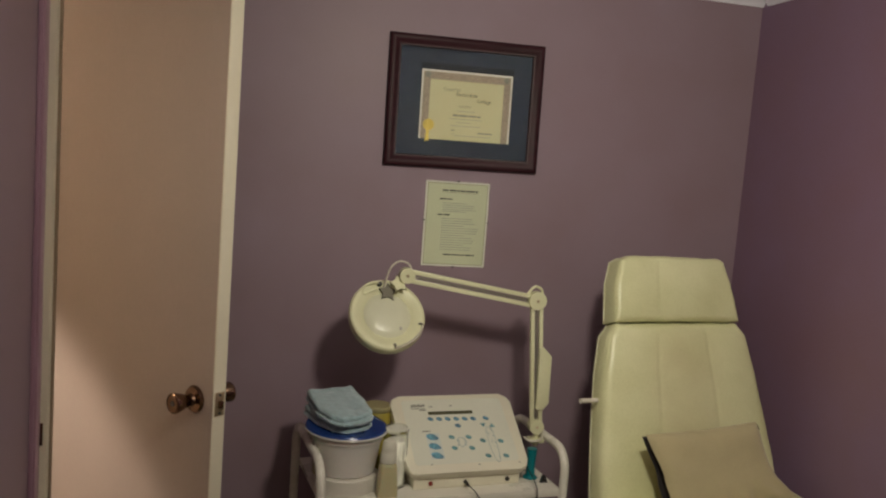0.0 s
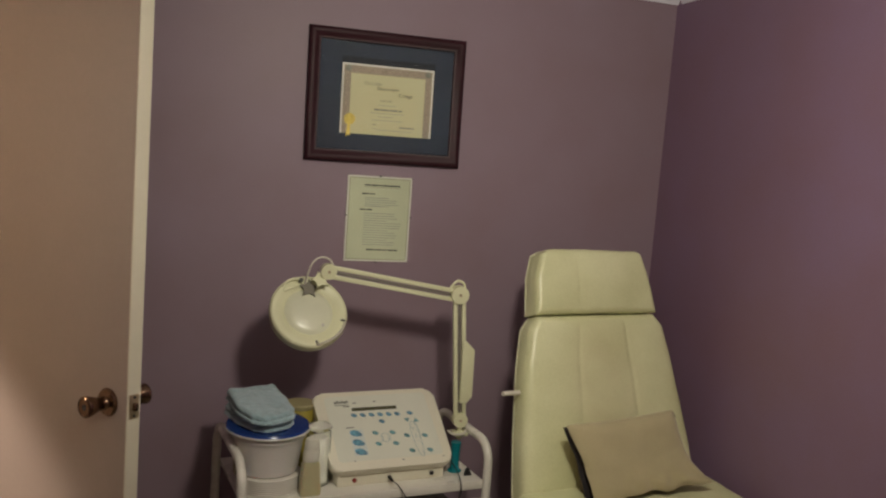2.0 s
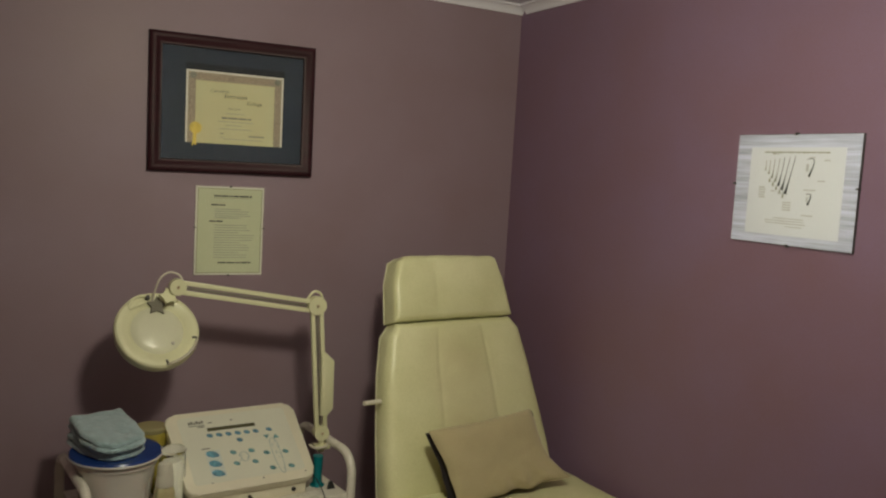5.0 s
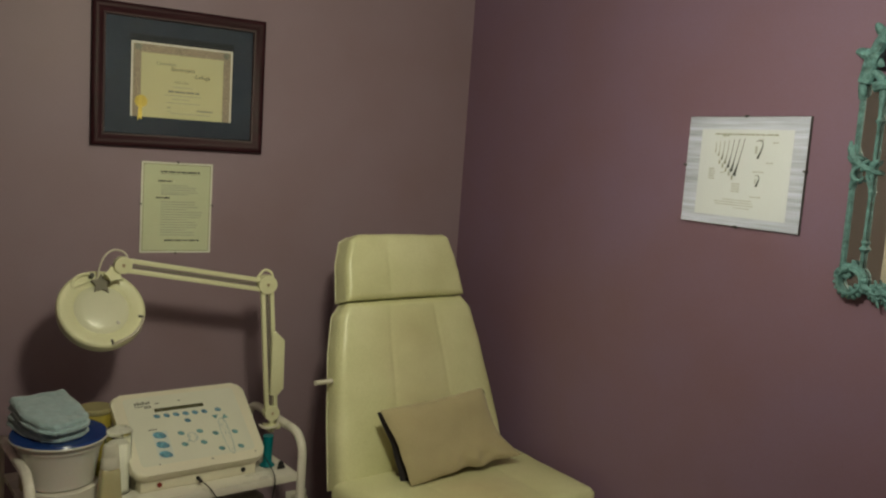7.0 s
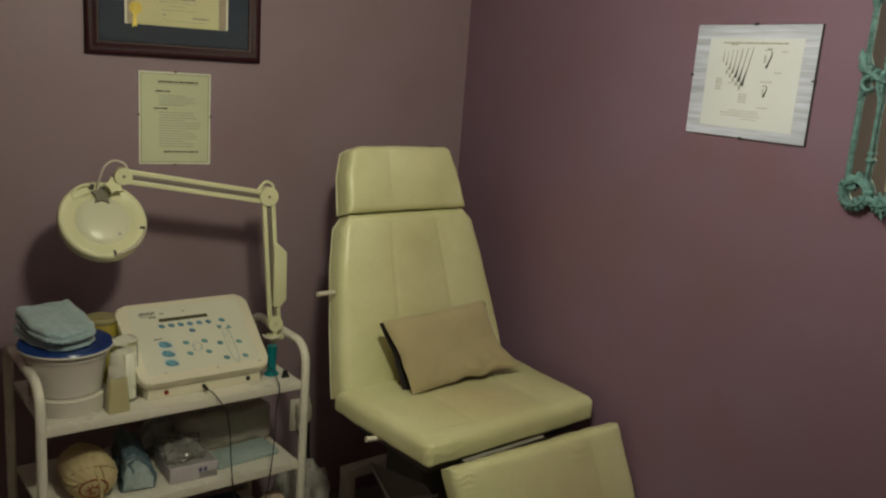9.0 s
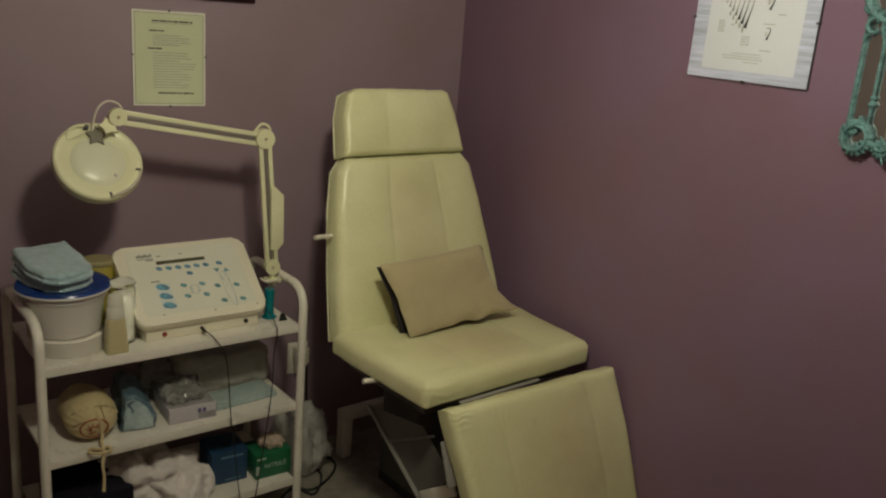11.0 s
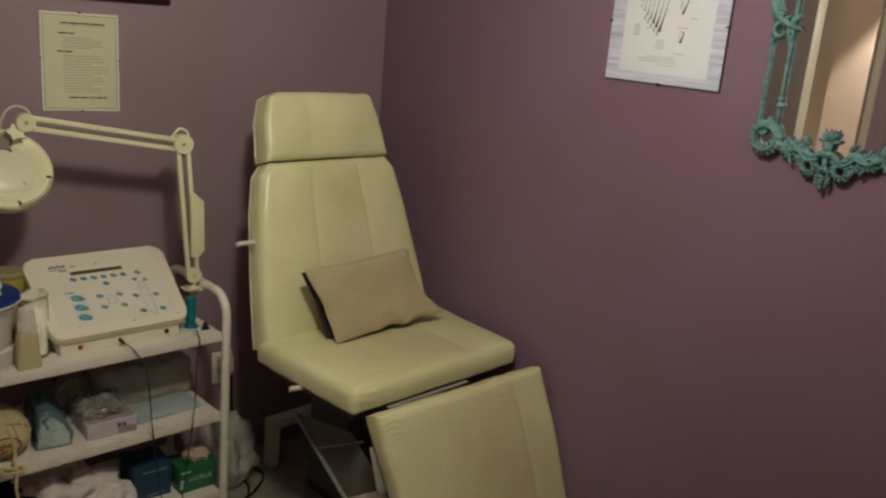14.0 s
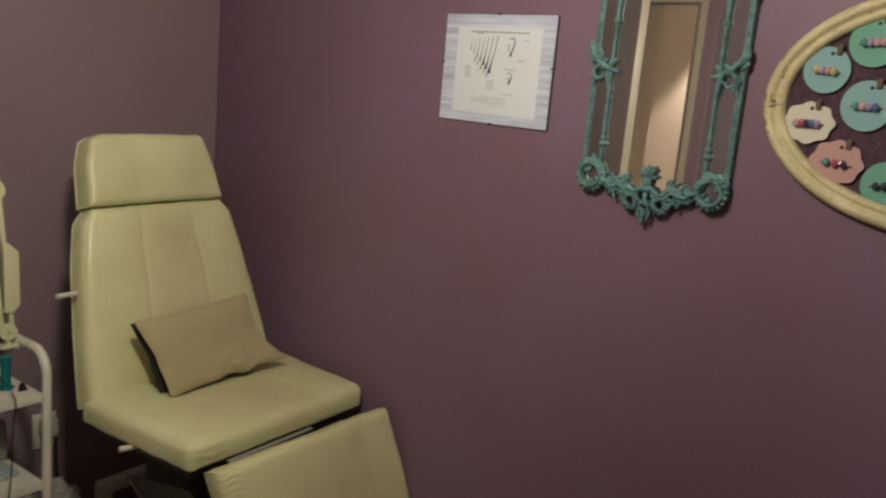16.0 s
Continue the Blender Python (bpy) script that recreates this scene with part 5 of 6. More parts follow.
def pan(u, v):
    return ((u - 0.5 + 0.062) * (PW + 0.02) * (1 + 0.05 * v), v * PL - 0.006)


ZP = 0.0266


def key(u, v, w, h, material, turn=0.0):
    x, y = pan(u, v)
    part("key", lathe([(0, 0.0012), (0.8, 0.0011), (1.0, 0.0)], (x, y, ZP), 18, pose(0, 0, 0, 0, 0, turn) @ Matrix.Diagonal((w, h, 1, 1))), material, machine, at=panel_at)


x, y = pan(0.405, 0.778)
part("display", sheet(0.142, 0.0115, ZP, ZP + 0.0008, x, y), LCD, machine, "dark olive display strip", panel_at)
for k in range(6):
    key(0.226 + 0.0705 * k, 0.703 - 0.003 * k, 0.0096, 0.0068, KEY_BLUE, -20)
key(0.435, 0.603, 0.0096, 0.0068, KEY_BLUE, -20)
key(0.685, 0.689, 0.0096, 0.0068, KEY_BLUE, -20)
for u, v, flip in ((0.646, 0.598, -1), (0.718, 0.588, 1)):
    x, y = pan(u, v)
    part("arrow_key", slab([(x - 0.009, y - 0.006 * flip), (x + 0.009, y - 0.006 * flip), (x, y + 0.008 * flip)], ZP, ZP + 0.001), KEY_TEAL, machine, at=panel_at)
for v in (0.47, 0.352, 0.237):
    key(0.197, v, 0.0175, 0.0115, KEY_BIG, -15)
    key(0.222, v - 0.014, 0.0105, 0.0075, KEY_BLUE, -15)
for u, v in ((0.356, 0.458), (0.496, 0.450), (0.357, 0.319), (0.499, 0.309)):
    key(u, v, 0.0096, 0.0068, KEY_TEAL, -20)
for u, v in ((0.607, 0.397), (0.756, 0.38), (0.615, 0.202), (0.764, 0.191)):
    key(u, v, 0.0096, 0.0068, KEY_TEAL, -20)
for u0, v0, shape in ((0.43, 0.385, ((-0.012, 0.012), (0.0, 0.016), (0.012, 0.010), (0.010, -0.004), (0.002, -0.014), (-0.008, -0.010))),
                      (0.685, 0.34, ((-0.010, 0.052), (0.0, 0.062), (0.010, 0.05), (0.012, 0.0), (0.006, -0.055), (-0.006, -0.05), (-0.012, 0.0)))):
    x, y = pan(u0, v0)
    part("outline_print", tube(smooth_line([(x + a, y + b, ZP + 0.0001) for a, b in shape], 5, True), 0.0009, 5, True), KEY_LINE, machine, at=panel_at)
PALE_PATCH = mat("pale_blue_print", (0.62, 0.665, 0.61), 0.4, vary=0.1, bump=0)
x, y = pan(0.203, 0.353)
part("print_patch", sheet(0.042, 0.088, ZP, ZP + 0.0002, x, y), PALE_PATCH, machine, at=panel_at)
random.seed(21)
for u0, v0, w0, h0, n in ((0.43, 0.385, 0.014, 0.014, 7), (0.685, 0.34, 0.009, 0.05, 8)):
    x, y = pan(u0, v0)
    for k in range(n):
        cx, cy = x + random.uniform(-w0, w0), y + random.uniform(-h0, h0)
        line = [(cx + random.uniform(-0.006, 0.006), cy + random.uniform(-0.009, 0.009), ZP + 0.0001) for j in range(4)]
        part("figure_print", tube(smooth_line(line, 4), 0.0005, 5), KEY_LINE, machine, at=panel_at)
x, y = pan(0.152, 0.879)
for k, tall in enumerate((0.9, 1.2, 0.8, 1.2, 0.9, 1.0)):
    part("logo_bar", sheet(0.0058, 0.0085 * tall, ZP, ZP + 0.0006, x - 0.019 + 0.0075 * k, y + 0.002 * (k % 2)), INK_SOFT, machine, at=panel_at)
part("logo_underline", sheet(0.044, 0.0022, ZP, ZP + 0.0006, x, y - 0.0095), INK_SOFT, machine, at=panel_at)
part("logo_underline", sheet(0.020, 0.0035, ZP, ZP + 0.0006, x + 0.012, y - 0.015), INK_SOFT, machine, at=panel_at)
for u, v, l in ((0.255, 0.865, 0.012), (0.42, 0.872, 0.008), (0.165, 0.545, 0.024), (0.135, 0.13, 0.004), (0.52, 0.10, 0.006), (0.86, 0.10, 0.005)):
    x, y = pan(u, v)
    part("print_bar", sheet(l, 0.003, ZP, ZP + 0.0005, x, y), INK_SOFT, machine, at=panel_at)
for x, m in ((0.062, RED), (PW - 0.052, BLACK)):
    part("socket", rod((x, -0.006, 0.017), (x, -0.012, 0.017), 0.0065, segments=14), m, machine)
part("plug", rod((0.168, -0.006, 0.017), (0.168, -0.034, 0.015), 0.0055, 0.004, segments=12), BLACK, machine, "black plug")


def world_tube(points, r, steps=8):
    return tube(smooth_line([Vector(p) for p in points], steps), r, 7)


def cord(label, material, points, r=0.0022):
    ob = part("cord", world_tube(points, r), material)
    return tagged(ob, label, "cord", "cords on the trolley")


plug_world = DEVICE_AT @ Vector((0.168, -0.032, 0.015))
PX, PY, PZ = plug_world
cord("thin black cord hanging from the machine over the trolley edge", CORD_BLACK,
     [(PX, PY, PZ), (PX + 0.010, PY - 0.026, PZ - 0.004), (0.664, 2.172, 0.645), (0.682, 2.166, 0.610), (0.692, 2.166, 0.540), (0.698, 2.170, 0.463), (0.706, 2.174, 0.386), (0.728, 2.178, 0.196), (0.738, 2.185, 0.12), (0.75, 2.25, 0.012)], 0.0017)

# ---- magnifier lamp on the trolley's rear rail ----
LAMP = pose(0, 0, 0)
lamp_thing = thing("magnifier_lamp", "cream articulated magnifying lamp clamped to the trolley", "lamp", LAMP)
KNEE, ELBOW, WRIST = Vector((0.880, 2.35, 0.795)), Vector((0.848, 2.35, 1.183)), Vector((0.447, 2.35, 1.243))


def bar(a, b, width, depth, off):
    """A flat bar from a to b, moved sideways by off in the arm's plane."""
    d = (b - a).normalized()
    side = Vector((0, 1, 0)).cross(d).normalized()
    m = Matrix((side, Vector((0, 1, 0)), d)).transposed().to_4x4()
    return box((width, depth, (b - a).length), tuple((a + b) / 2 + side * off), 0.0015, turn=m)


for a, b in ((KNEE, ELBOW), (ELBOW - Vector((0, 0, 0.004)), WRIST)):
    for off in (-0.0132, 0.0132):
        part("arm_bar", bar(a, b, 0.0125, 0.013, off), LAMP_PLASTIC, lamp_thing)
    part("arm_spring", bar(a, b, 0.006, 0.006, 0.0), SHADE_GREY, lamp_thing, "dark tension spring between the bars")


def joint(c, r, name="joint"):
    j = part(name, rod(c + Vector((0, -0.014, 0)), c + Vector((0, 0.014, 0)), r, segments=28), LAMP_PLASTIC, lamp_thing, "round cream joint cover")
    part("joint_screw", rod(c + Vector((0, -0.0155, 0)), c + Vector((0, -0.0135, 0)), 0.0045, segments=12), BRASS_LIGHT, j)
    return j


joint(KNEE, 0.0225)
joint(ELBOW, 0.0275)
joint(WRIST, 0.0225)
part("cable_guard", tube(smooth_line([ELBOW + Vector((0.022, 0.01, 0.006)), ELBOW + Vector((0.016, 0.01, 0.032)), ELBOW + Vector((-0.006, 0.01, 0.040)), ELBOW + Vector((-0.026, 0.01, 0.018))], 6), 0.004, 8), LAMP_PLASTIC, lamp_thing)
guard = [(0.869, -1.041), (0.882, -1.041), (0.909, -1.015), (0.912, -0.869), (0.893, -0.846), (0.872, -0.850)]
bm = slab(guard, -2.362, -2.338, 0.003)
bmesh.ops.transform(bm, matrix=Matrix(((1, 0, 0, 0), (0, 0, -1, 0), (0, -1, 0, 0), (0, 0, 0, 1))), verts=bm.verts)
bmesh.ops.recalc_face_normals(bm, faces=bm.faces)
part("transformer_box", bm, LAMP_PLASTIC, lamp_thing, "flat cream transformer box")
part("stem", rod(KNEE - Vector((-0.002, 0, 0.01)), (0.884, 2.352, 0.735), 0.009, segments=14), LAMP_PLASTIC, lamp_thing)
part("clamp_collar", box((0.045, 0.04, 0.012), (0.884, 2.352, 0.752), 0.003), LAMP_PLASTIC, lamp_thing)

# head: a round housing with a deep rim, its face towards the room
HEAD = Vector((0.3915, 2.322, 1.128))
FACE = Vector((0.08, -0.80, 0.59)).normalized()
head_at = Matrix.Translation(HEAD) @ FACE.to_track_quat("Z", "Y").to_matrix().to_4x4()
head = part("lamp_head", lathe([(0, -0.058), (0.045, -0.058), (0.080, -0.053), (0.098, -0.042), (0.106, -0.026), (0.1100, -0.010), (0.1112, 0.003), (0.1098, 0.010), (0.105, 0.0145),
                                (0.098, 0.0155), (0.091, 0.0135), (0.074, 0.006), (0.070, 0.003), (0, 0.003)], segments=64), LAMP_PLASTIC, lamp_thing, "round cream lamp housing", head_at)
lens = lathe([(0.0695, 0.0038), (0.067, 0.0065), (0.050, 0.0115), (0.027, 0.0145), (0, 0.0155)], segments=48)
part("magnifier_lens", lens, LENS, head, "pale domed magnifying lens")
part("rim_ring", tube([Vector((0.0705 * math.cos(2 * math.pi * k / 48), 0.0705 * math.sin(2 * math.pi * k / 48), 0.0042)) for k in range(48)], 0.0014, 8, True), LAMP_PLASTIC, head)
# grey bump put in for a small reflection on the lens
part("lens_glint", lathe([(0, 0.005), (0.003, 0.004), (0.0055, 0.0)], (0.034, -0.042, 0.0095), 14), GREY_PALE, head, "small grey spot standing for a reflection on the lens")
for a in (-84, -19):
    ar = radians(a)
    part("handle_end", tube([Vector((r * math.cos(ar), r * math.sin(ar), z)) for r, z in ((0.093, 0.014), (0.097, 0.018), (0.102, 0.019), (0.106, 0.015))], 0.0030, 8), DARK_METAL, head, "dark handle bracket")
part("lid_handle", tube(smooth_line([(0.105 * math.cos(radians(a)), 0.105 * math.sin(radians(a)), z) for a, z in ((-84, 0.016), (-74, 0.023), (-62, 0.026), (-50, 0.026), (-34, 0.024), (-19, 0.016))], 5), 0.0042, 8), NICKEL, head, "bright nickel cover handle")
part("hinge_loop", tube(smooth_line([(-0.066, 0.064, 0.012), (-0.060, 0.084, 0.018), (-0.036, 0.095, 0.022), (-0.016, 0.092, 0.020), (-0.024, 0.080, 0.014), (-0.048, 0.070, 0.012)], 6, True), 0.0046, 8, True), LAMP_PLASTIC, head)


def star(cx, cy, wide, slim, turn):
    return [(cx + r * math.cos(radians(turn + 36 * k)), cy + r * math.sin(radians(turn + 36 * k))) for k in range(10) for r in [wide if k % 2 == 0 else slim]]


# dark star laid on the housing as the knob's cast shadow
part("star_shadow", slab(star(0.006, 0.069, 0.031, 0.014, 84), 0.011, 0.017, 0.0015), SHADE_GREY, head, "dark grey star standing for the shadow of the star knob")
part("star_knob", slab(star(0.034, 0.083, 0.029, 0.0145, 100), 0.036, 0.043, 0.002), LAMP_PLASTIC, head, "cream star-shaped tightening knob")
part("clamp_screw", rod((-0.018, 0.088, 0.014), (-0.018, 0.088, 0.032), 0.006, segments=14), DARK_METAL, head)
yoke = head_at @ Vector((0.022, 0.088, 0.010))
part("yoke", tube(smooth_line([WRIST + Vector((-0.006, 0, -0.006)), WRIST * 0.5 + yoke * 0.5 + Vector((0.004, -0.006, 0.006)), yoke], 6), [0.0165 - 0.0045 * k / 12 for k in range(13)], 12, flat=0.7), LAMP_PLASTIC, lamp_thing)
part("lamp_cable", world_tube([WRIST + Vector((0.014, -0.004, 0.014)), WRIST + Vector((0.0, -0.006, 0.035)), WRIST + Vector((-0.028, -0.008, 0.040)), WRIST + Vector((-0.052, -0.012, 0.018)), head_at @ Vector((-0.005, 0.082, 0.014))], 0.0028, 10), CORD_WHITE, lamp_thing, "white cable loop")
part("cable_wrap", tube(smooth_line([(0.905, 2.35, 0.765), (0.888, 2.325, 0.758), (0.855, 2.325, 0.757), (0.842, 2.34, 0.765)], 6), 0.0035, 8), CORD_WHITE, lamp_thing)

# ---- things on the top shelf ----
TOP = SHELF[0]


def at_place(wx, wy, z, turn=0.0):
    """A pose from a place of the plan, turned with the trolley."""
    return TROLLEY @ pose(*local(wx, wy), z, 0, 0, turn)


plates = thing("plate_stack", "stack of ridged white plastic dishes on the trolley", "dishes", at_place(0.294, 2.272, TOP))
for k in range(8):
    z = 0.0053 * k
    part("dish", lathe([(0, z + 0.001), (0.084, z + 0.0004), (0.0890, z + 0.0012), (0.0925, z + 0.0036), (0.0915, z + 0.0050), (0.086, z + 0.0048), (0, z + 0.0046)], segments=48), PUTTY, plates)

bucket = thing("tub", "white tub with a glossy cobalt blue lid on the dish stack", "tub", at_place(0.294, 2.278, TOP + 0.0425))
part("body", lathe([(0, 0.0), (0.074, 0.0), (0.081, 0.006), (0.0915, 0.085), (0.098, 0.108), (0.101, 0.112), (0.0985, 0.118), (0, 0.118)], segments=56, sx=1.04), BUCKET, bucket)
part("rim_band", lathe([(0.0945, 0.098), (0.0985, 0.100), (0.1000, 0.108), (0.0985, 0.1125)], segments=56, sx=1.04), BUCKET, bucket)
part("lid", lathe([(0.101, 0.1185), (0.1075, 0.1195), (0.110, 0.123), (0.107, 0.128), (0.09, 0.1285), (0.06, 0.126), (0, 0.126)], (0, 0.013, 0), segments=56, sx=1.05, sy=1.12), LID_BLUE, bucket, "glossy cobalt blue lid")
part("lid_rim", tube([Vector((1.05 * 0.1085 * math.cos(2 * math.pi * k / 56), 0.013 + 1.12 * 0.1085 * math.sin(2 * math.pi * k / 56), 0.1195)) for k in range(56)], 0.0035, 8, True), BUCKET, bucket, "white lid rim")
part("handle_lug", box((0.016, 0.03, 0.045), (-0.092, -0.035, 0.03), 0.005), WAX_LID, bucket)


CLOTH_AT, CLOTH_TURN = Vector((0.268, 2.295, 0)), 10.5


def folded_cloth(corners, low, thick, rise, seed, peak=0.0, layers=2):
    """A folded cloth in soft layers: corners in the plan, thicker towards its back fold, one corner turned up."""
    back = Matrix.Rotation(radians(-CLOTH_TURN), 4, "Z")
    flat = [back @ (Vector((x, y, 0)) - CLOTH_AT) for x, y in corners]
    y0, y1 = min(p.y for p in flat), max(p.y for p in flat)
    tip = max(flat, key=lambda p: p.x * 0.4 + p.y)
    bm = None
    for k in range(layers):
        grow = 1.0 - 0.025 * k
        one = cushion([(p.x * grow, p.y * grow + 0.002 * k) for p in flat], thick / layers, puff=0.001, bevel=thick / layers * 0.8)
        rough_up(one, 0.0014, 40, seed + k)
        for v in one.verts:
            v.co.z += k * thick / layers * 0.97
        bm = merged(bm, one)
    for v in bm.verts:
        q = (v.co.y - y0) / (y1 - y0)
        h = v.co.z / thick
        near = max(0.0, 1 - (Vector((v.co.x, v.co.y, 0)) - tip).length / 0.06)
        v.co.z = low(q) + h * (thick + rise * q) + peak * near * near * h + 0.0035 * h * noise.noise(Vector((v.co.x * 26, v.co.y * 26, seed)))
    return bm


CLOTH_POSE = Matrix.Translation((CLOTH_AT.x, CLOTH_AT.y, TOP + 0.1715)) @ pose(0, 0, 0, 0, 0, CLOTH_TURN)
tagged(part("folded_cloth", folded_cloth([(0.178, 2.372), (0.20, 2.402), (0.318, 2.415), (0.350, 2.36), (0.362, 2.265), (0.340, 2.225), (0.285, 2.196), (0.245, 2.212), (0.205, 2.275)],
       lambda q: 0.0, 0.026, 0.010, 5), TERRY, at=CLOTH_POSE, sharp=120), "folded aqua terry cloth lying on the blue lid", "cloth", "folded cloths")
tagged(part("folded_cloth", folded_cloth([(0.183, 2.392), (0.192, 2.402), (0.316, 2.425), (0.327, 2.418), (0.350, 2.330), (0.360, 2.245), (0.350, 2.215), (0.320, 2.193), (0.268, 2.175), (0.235, 2.197), (0.205, 2.260)],
       lambda q: 0.0265 + 0.010 * q, 0.025, 0.008, 9, 0.012), TERRY, at=CLOTH_POSE, sharp=120), "folded aqua terry cloth on top of another", "cloth", "folded cloths")

bottle = thing("pump_bottle", "flat pale yellow soap bottle with a milky cap", "bottle", at_place(0.400, 2.190, TOP, 0))


def loft(sections):
    """Rounded rectangles (half x, half y, z) joined one above the other."""
    bm = bmesh.new()
    rings = [[bm.verts.new((x, y, z)) for x, y in round_rect(2 * hx, 2 * hy, 0.35 * min(hx, hy), 4)] for hx, hy, z in sections]
    for p, q in zip(rings, rings[1:]):
        for k in range(len(p)):
            j = (k + 1) % len(p)
            bm.faces.new((p[k], p[j], q[j], q[k]))
    bm.faces.new(rings[0]), bm.faces.new(rings[-1])
    bmesh.ops.recalc_face_normals(bm, faces=bm.faces)
    return bm


part("body", loft([(0.026, 0.017, 0), (0.028, 0.019, 0.002), (0.0282, 0.019, 0.006), (0.0235, 0.0165, 0.084), (0.0215, 0.015, 0.092), (0.017, 0.013, 0.0955)]), BOTTLE, bottle, sharp=60)
part("cap", lathe([(0.0, 0.0955), (0.0225, 0.0955), (0.0232, 0.099), (0.0222, 0.122), (0.0200, 0.126), (0.0205, 0.129), (0.0195, 0.150), (0.0165, 0.157), (0.008, 0.160), (0, 0.160)], segments=32, sy=0.80), PUMP_WHITE, bottle, "milky plastic cap")

jar = thing("cotton_jar", "clear glass jar filled with cotton wool", "jar", at_place(0.432, 2.262, TOP))
glass = part("glass_body", lathe([(0.0, 0.0), (0.031, 0.0), (0.034, 0.004), (0.034, 0.150), (0.031, 0.156), (0.0335, 0.160), (0.0315, 0.160), (0.029, 0.154), (0.0315, 0.148), (0.0315, 0.006), (0, 0.006)], segments=40), GLASS, jar)
glass.visible_shadow = False
part("cotton", rough_up(lathe([(0, 0.008), (0.028, 0.008), (0.0295, 0.03), (0.029, 0.07), (0.0295, 0.12), (0.025, 0.135), (0, 0.138)], segments=40), 0.002, 60, 1), COTTON, jar, "white cotton wool")
lid = part("glass_lid", lathe([(0.0345, 0.1605), (0.0355, 0.166), (0.030, 0.172), (0.012, 0.175), (0.006, 0.178), (0, 0.179), (0, 0.176), (0.010, 0.172), (0.028, 0.169), (0.032, 0.165), (0.0315, 0.1605), (0.0345, 0.1605)], segments=36), GLASS, jar)
lid.visible_shadow = False

wax = thing("wax_jar", "jar of amber yellow wax with tan lid", "jar", at_place(0.400, 2.415, TOP))
part("glass_body", lathe([(0, 0), (0.040, 0), (0.043, 0.006), (0.043, 0.168), (0.040, 0.174), (0, 0.174)], segments=40), WAX, wax, "amber yellow wax behind glass")
part("lid", lathe([(0.0, 0.1745), (0.0435, 0.1745), (0.0448, 0.177), (0.0448, 0.186), (0.042, 0.189), (0, 0.189)], segments=40), WAX_LID, wax, "tan plastic lid")

holder = thing("needle_holder", "teal plastic needle holder standing on the trolley", "holder", at_place(0.857, 2.300, TOP))
part("foot", lathe([(0, 0), (0.021, 0), (0.022, 0.003), (0.014, 0.010), (0, 0.010)], segments=28), TEAL_PLASTIC, holder)
part("stem", lathe([(0.0135, 0.010), (0.0125, 0.03), (0.0145, 0.082), (0.0150, 0.090), (0, 0.090)], segments=28), TEAL_PLASTIC, holder)
cleat = thing("cord_cleat", "small black cord cleat on the trolley shelf", "cleat", at_place(0.887, 2.262, TOP))
part("wedge", slab([(-0.012, 0), (0.012, 0), (0.002, 0.022), (-0.006, 0.022)], -0.005, 0.005, 0.001, turn=pose(0, 0, 0, 90, 0, 0)), BLACK, cleat)
HX, HY = 0.835, 2.272
cord("thin black cord running from the needle holder to the floor", CORD_BLACK,
     [(HX - 0.006, HY + 0.02, TOP + 0.05), (HX + 0.008, HY - 0.03, TOP + 0.025), (0.842, 2.190, TOP - 0.002), (0.832, 2.185, 0.586), (0.829, 2.185, 0.49), (0.821, 2.186, 0.392), (0.794, 2.186, 0.181), (0.783, 2.190, 0.105), (0.78, 2.25, 0.012)], 0.0017)

# ---- things on the middle shelf ----
MID = SHELF[1]


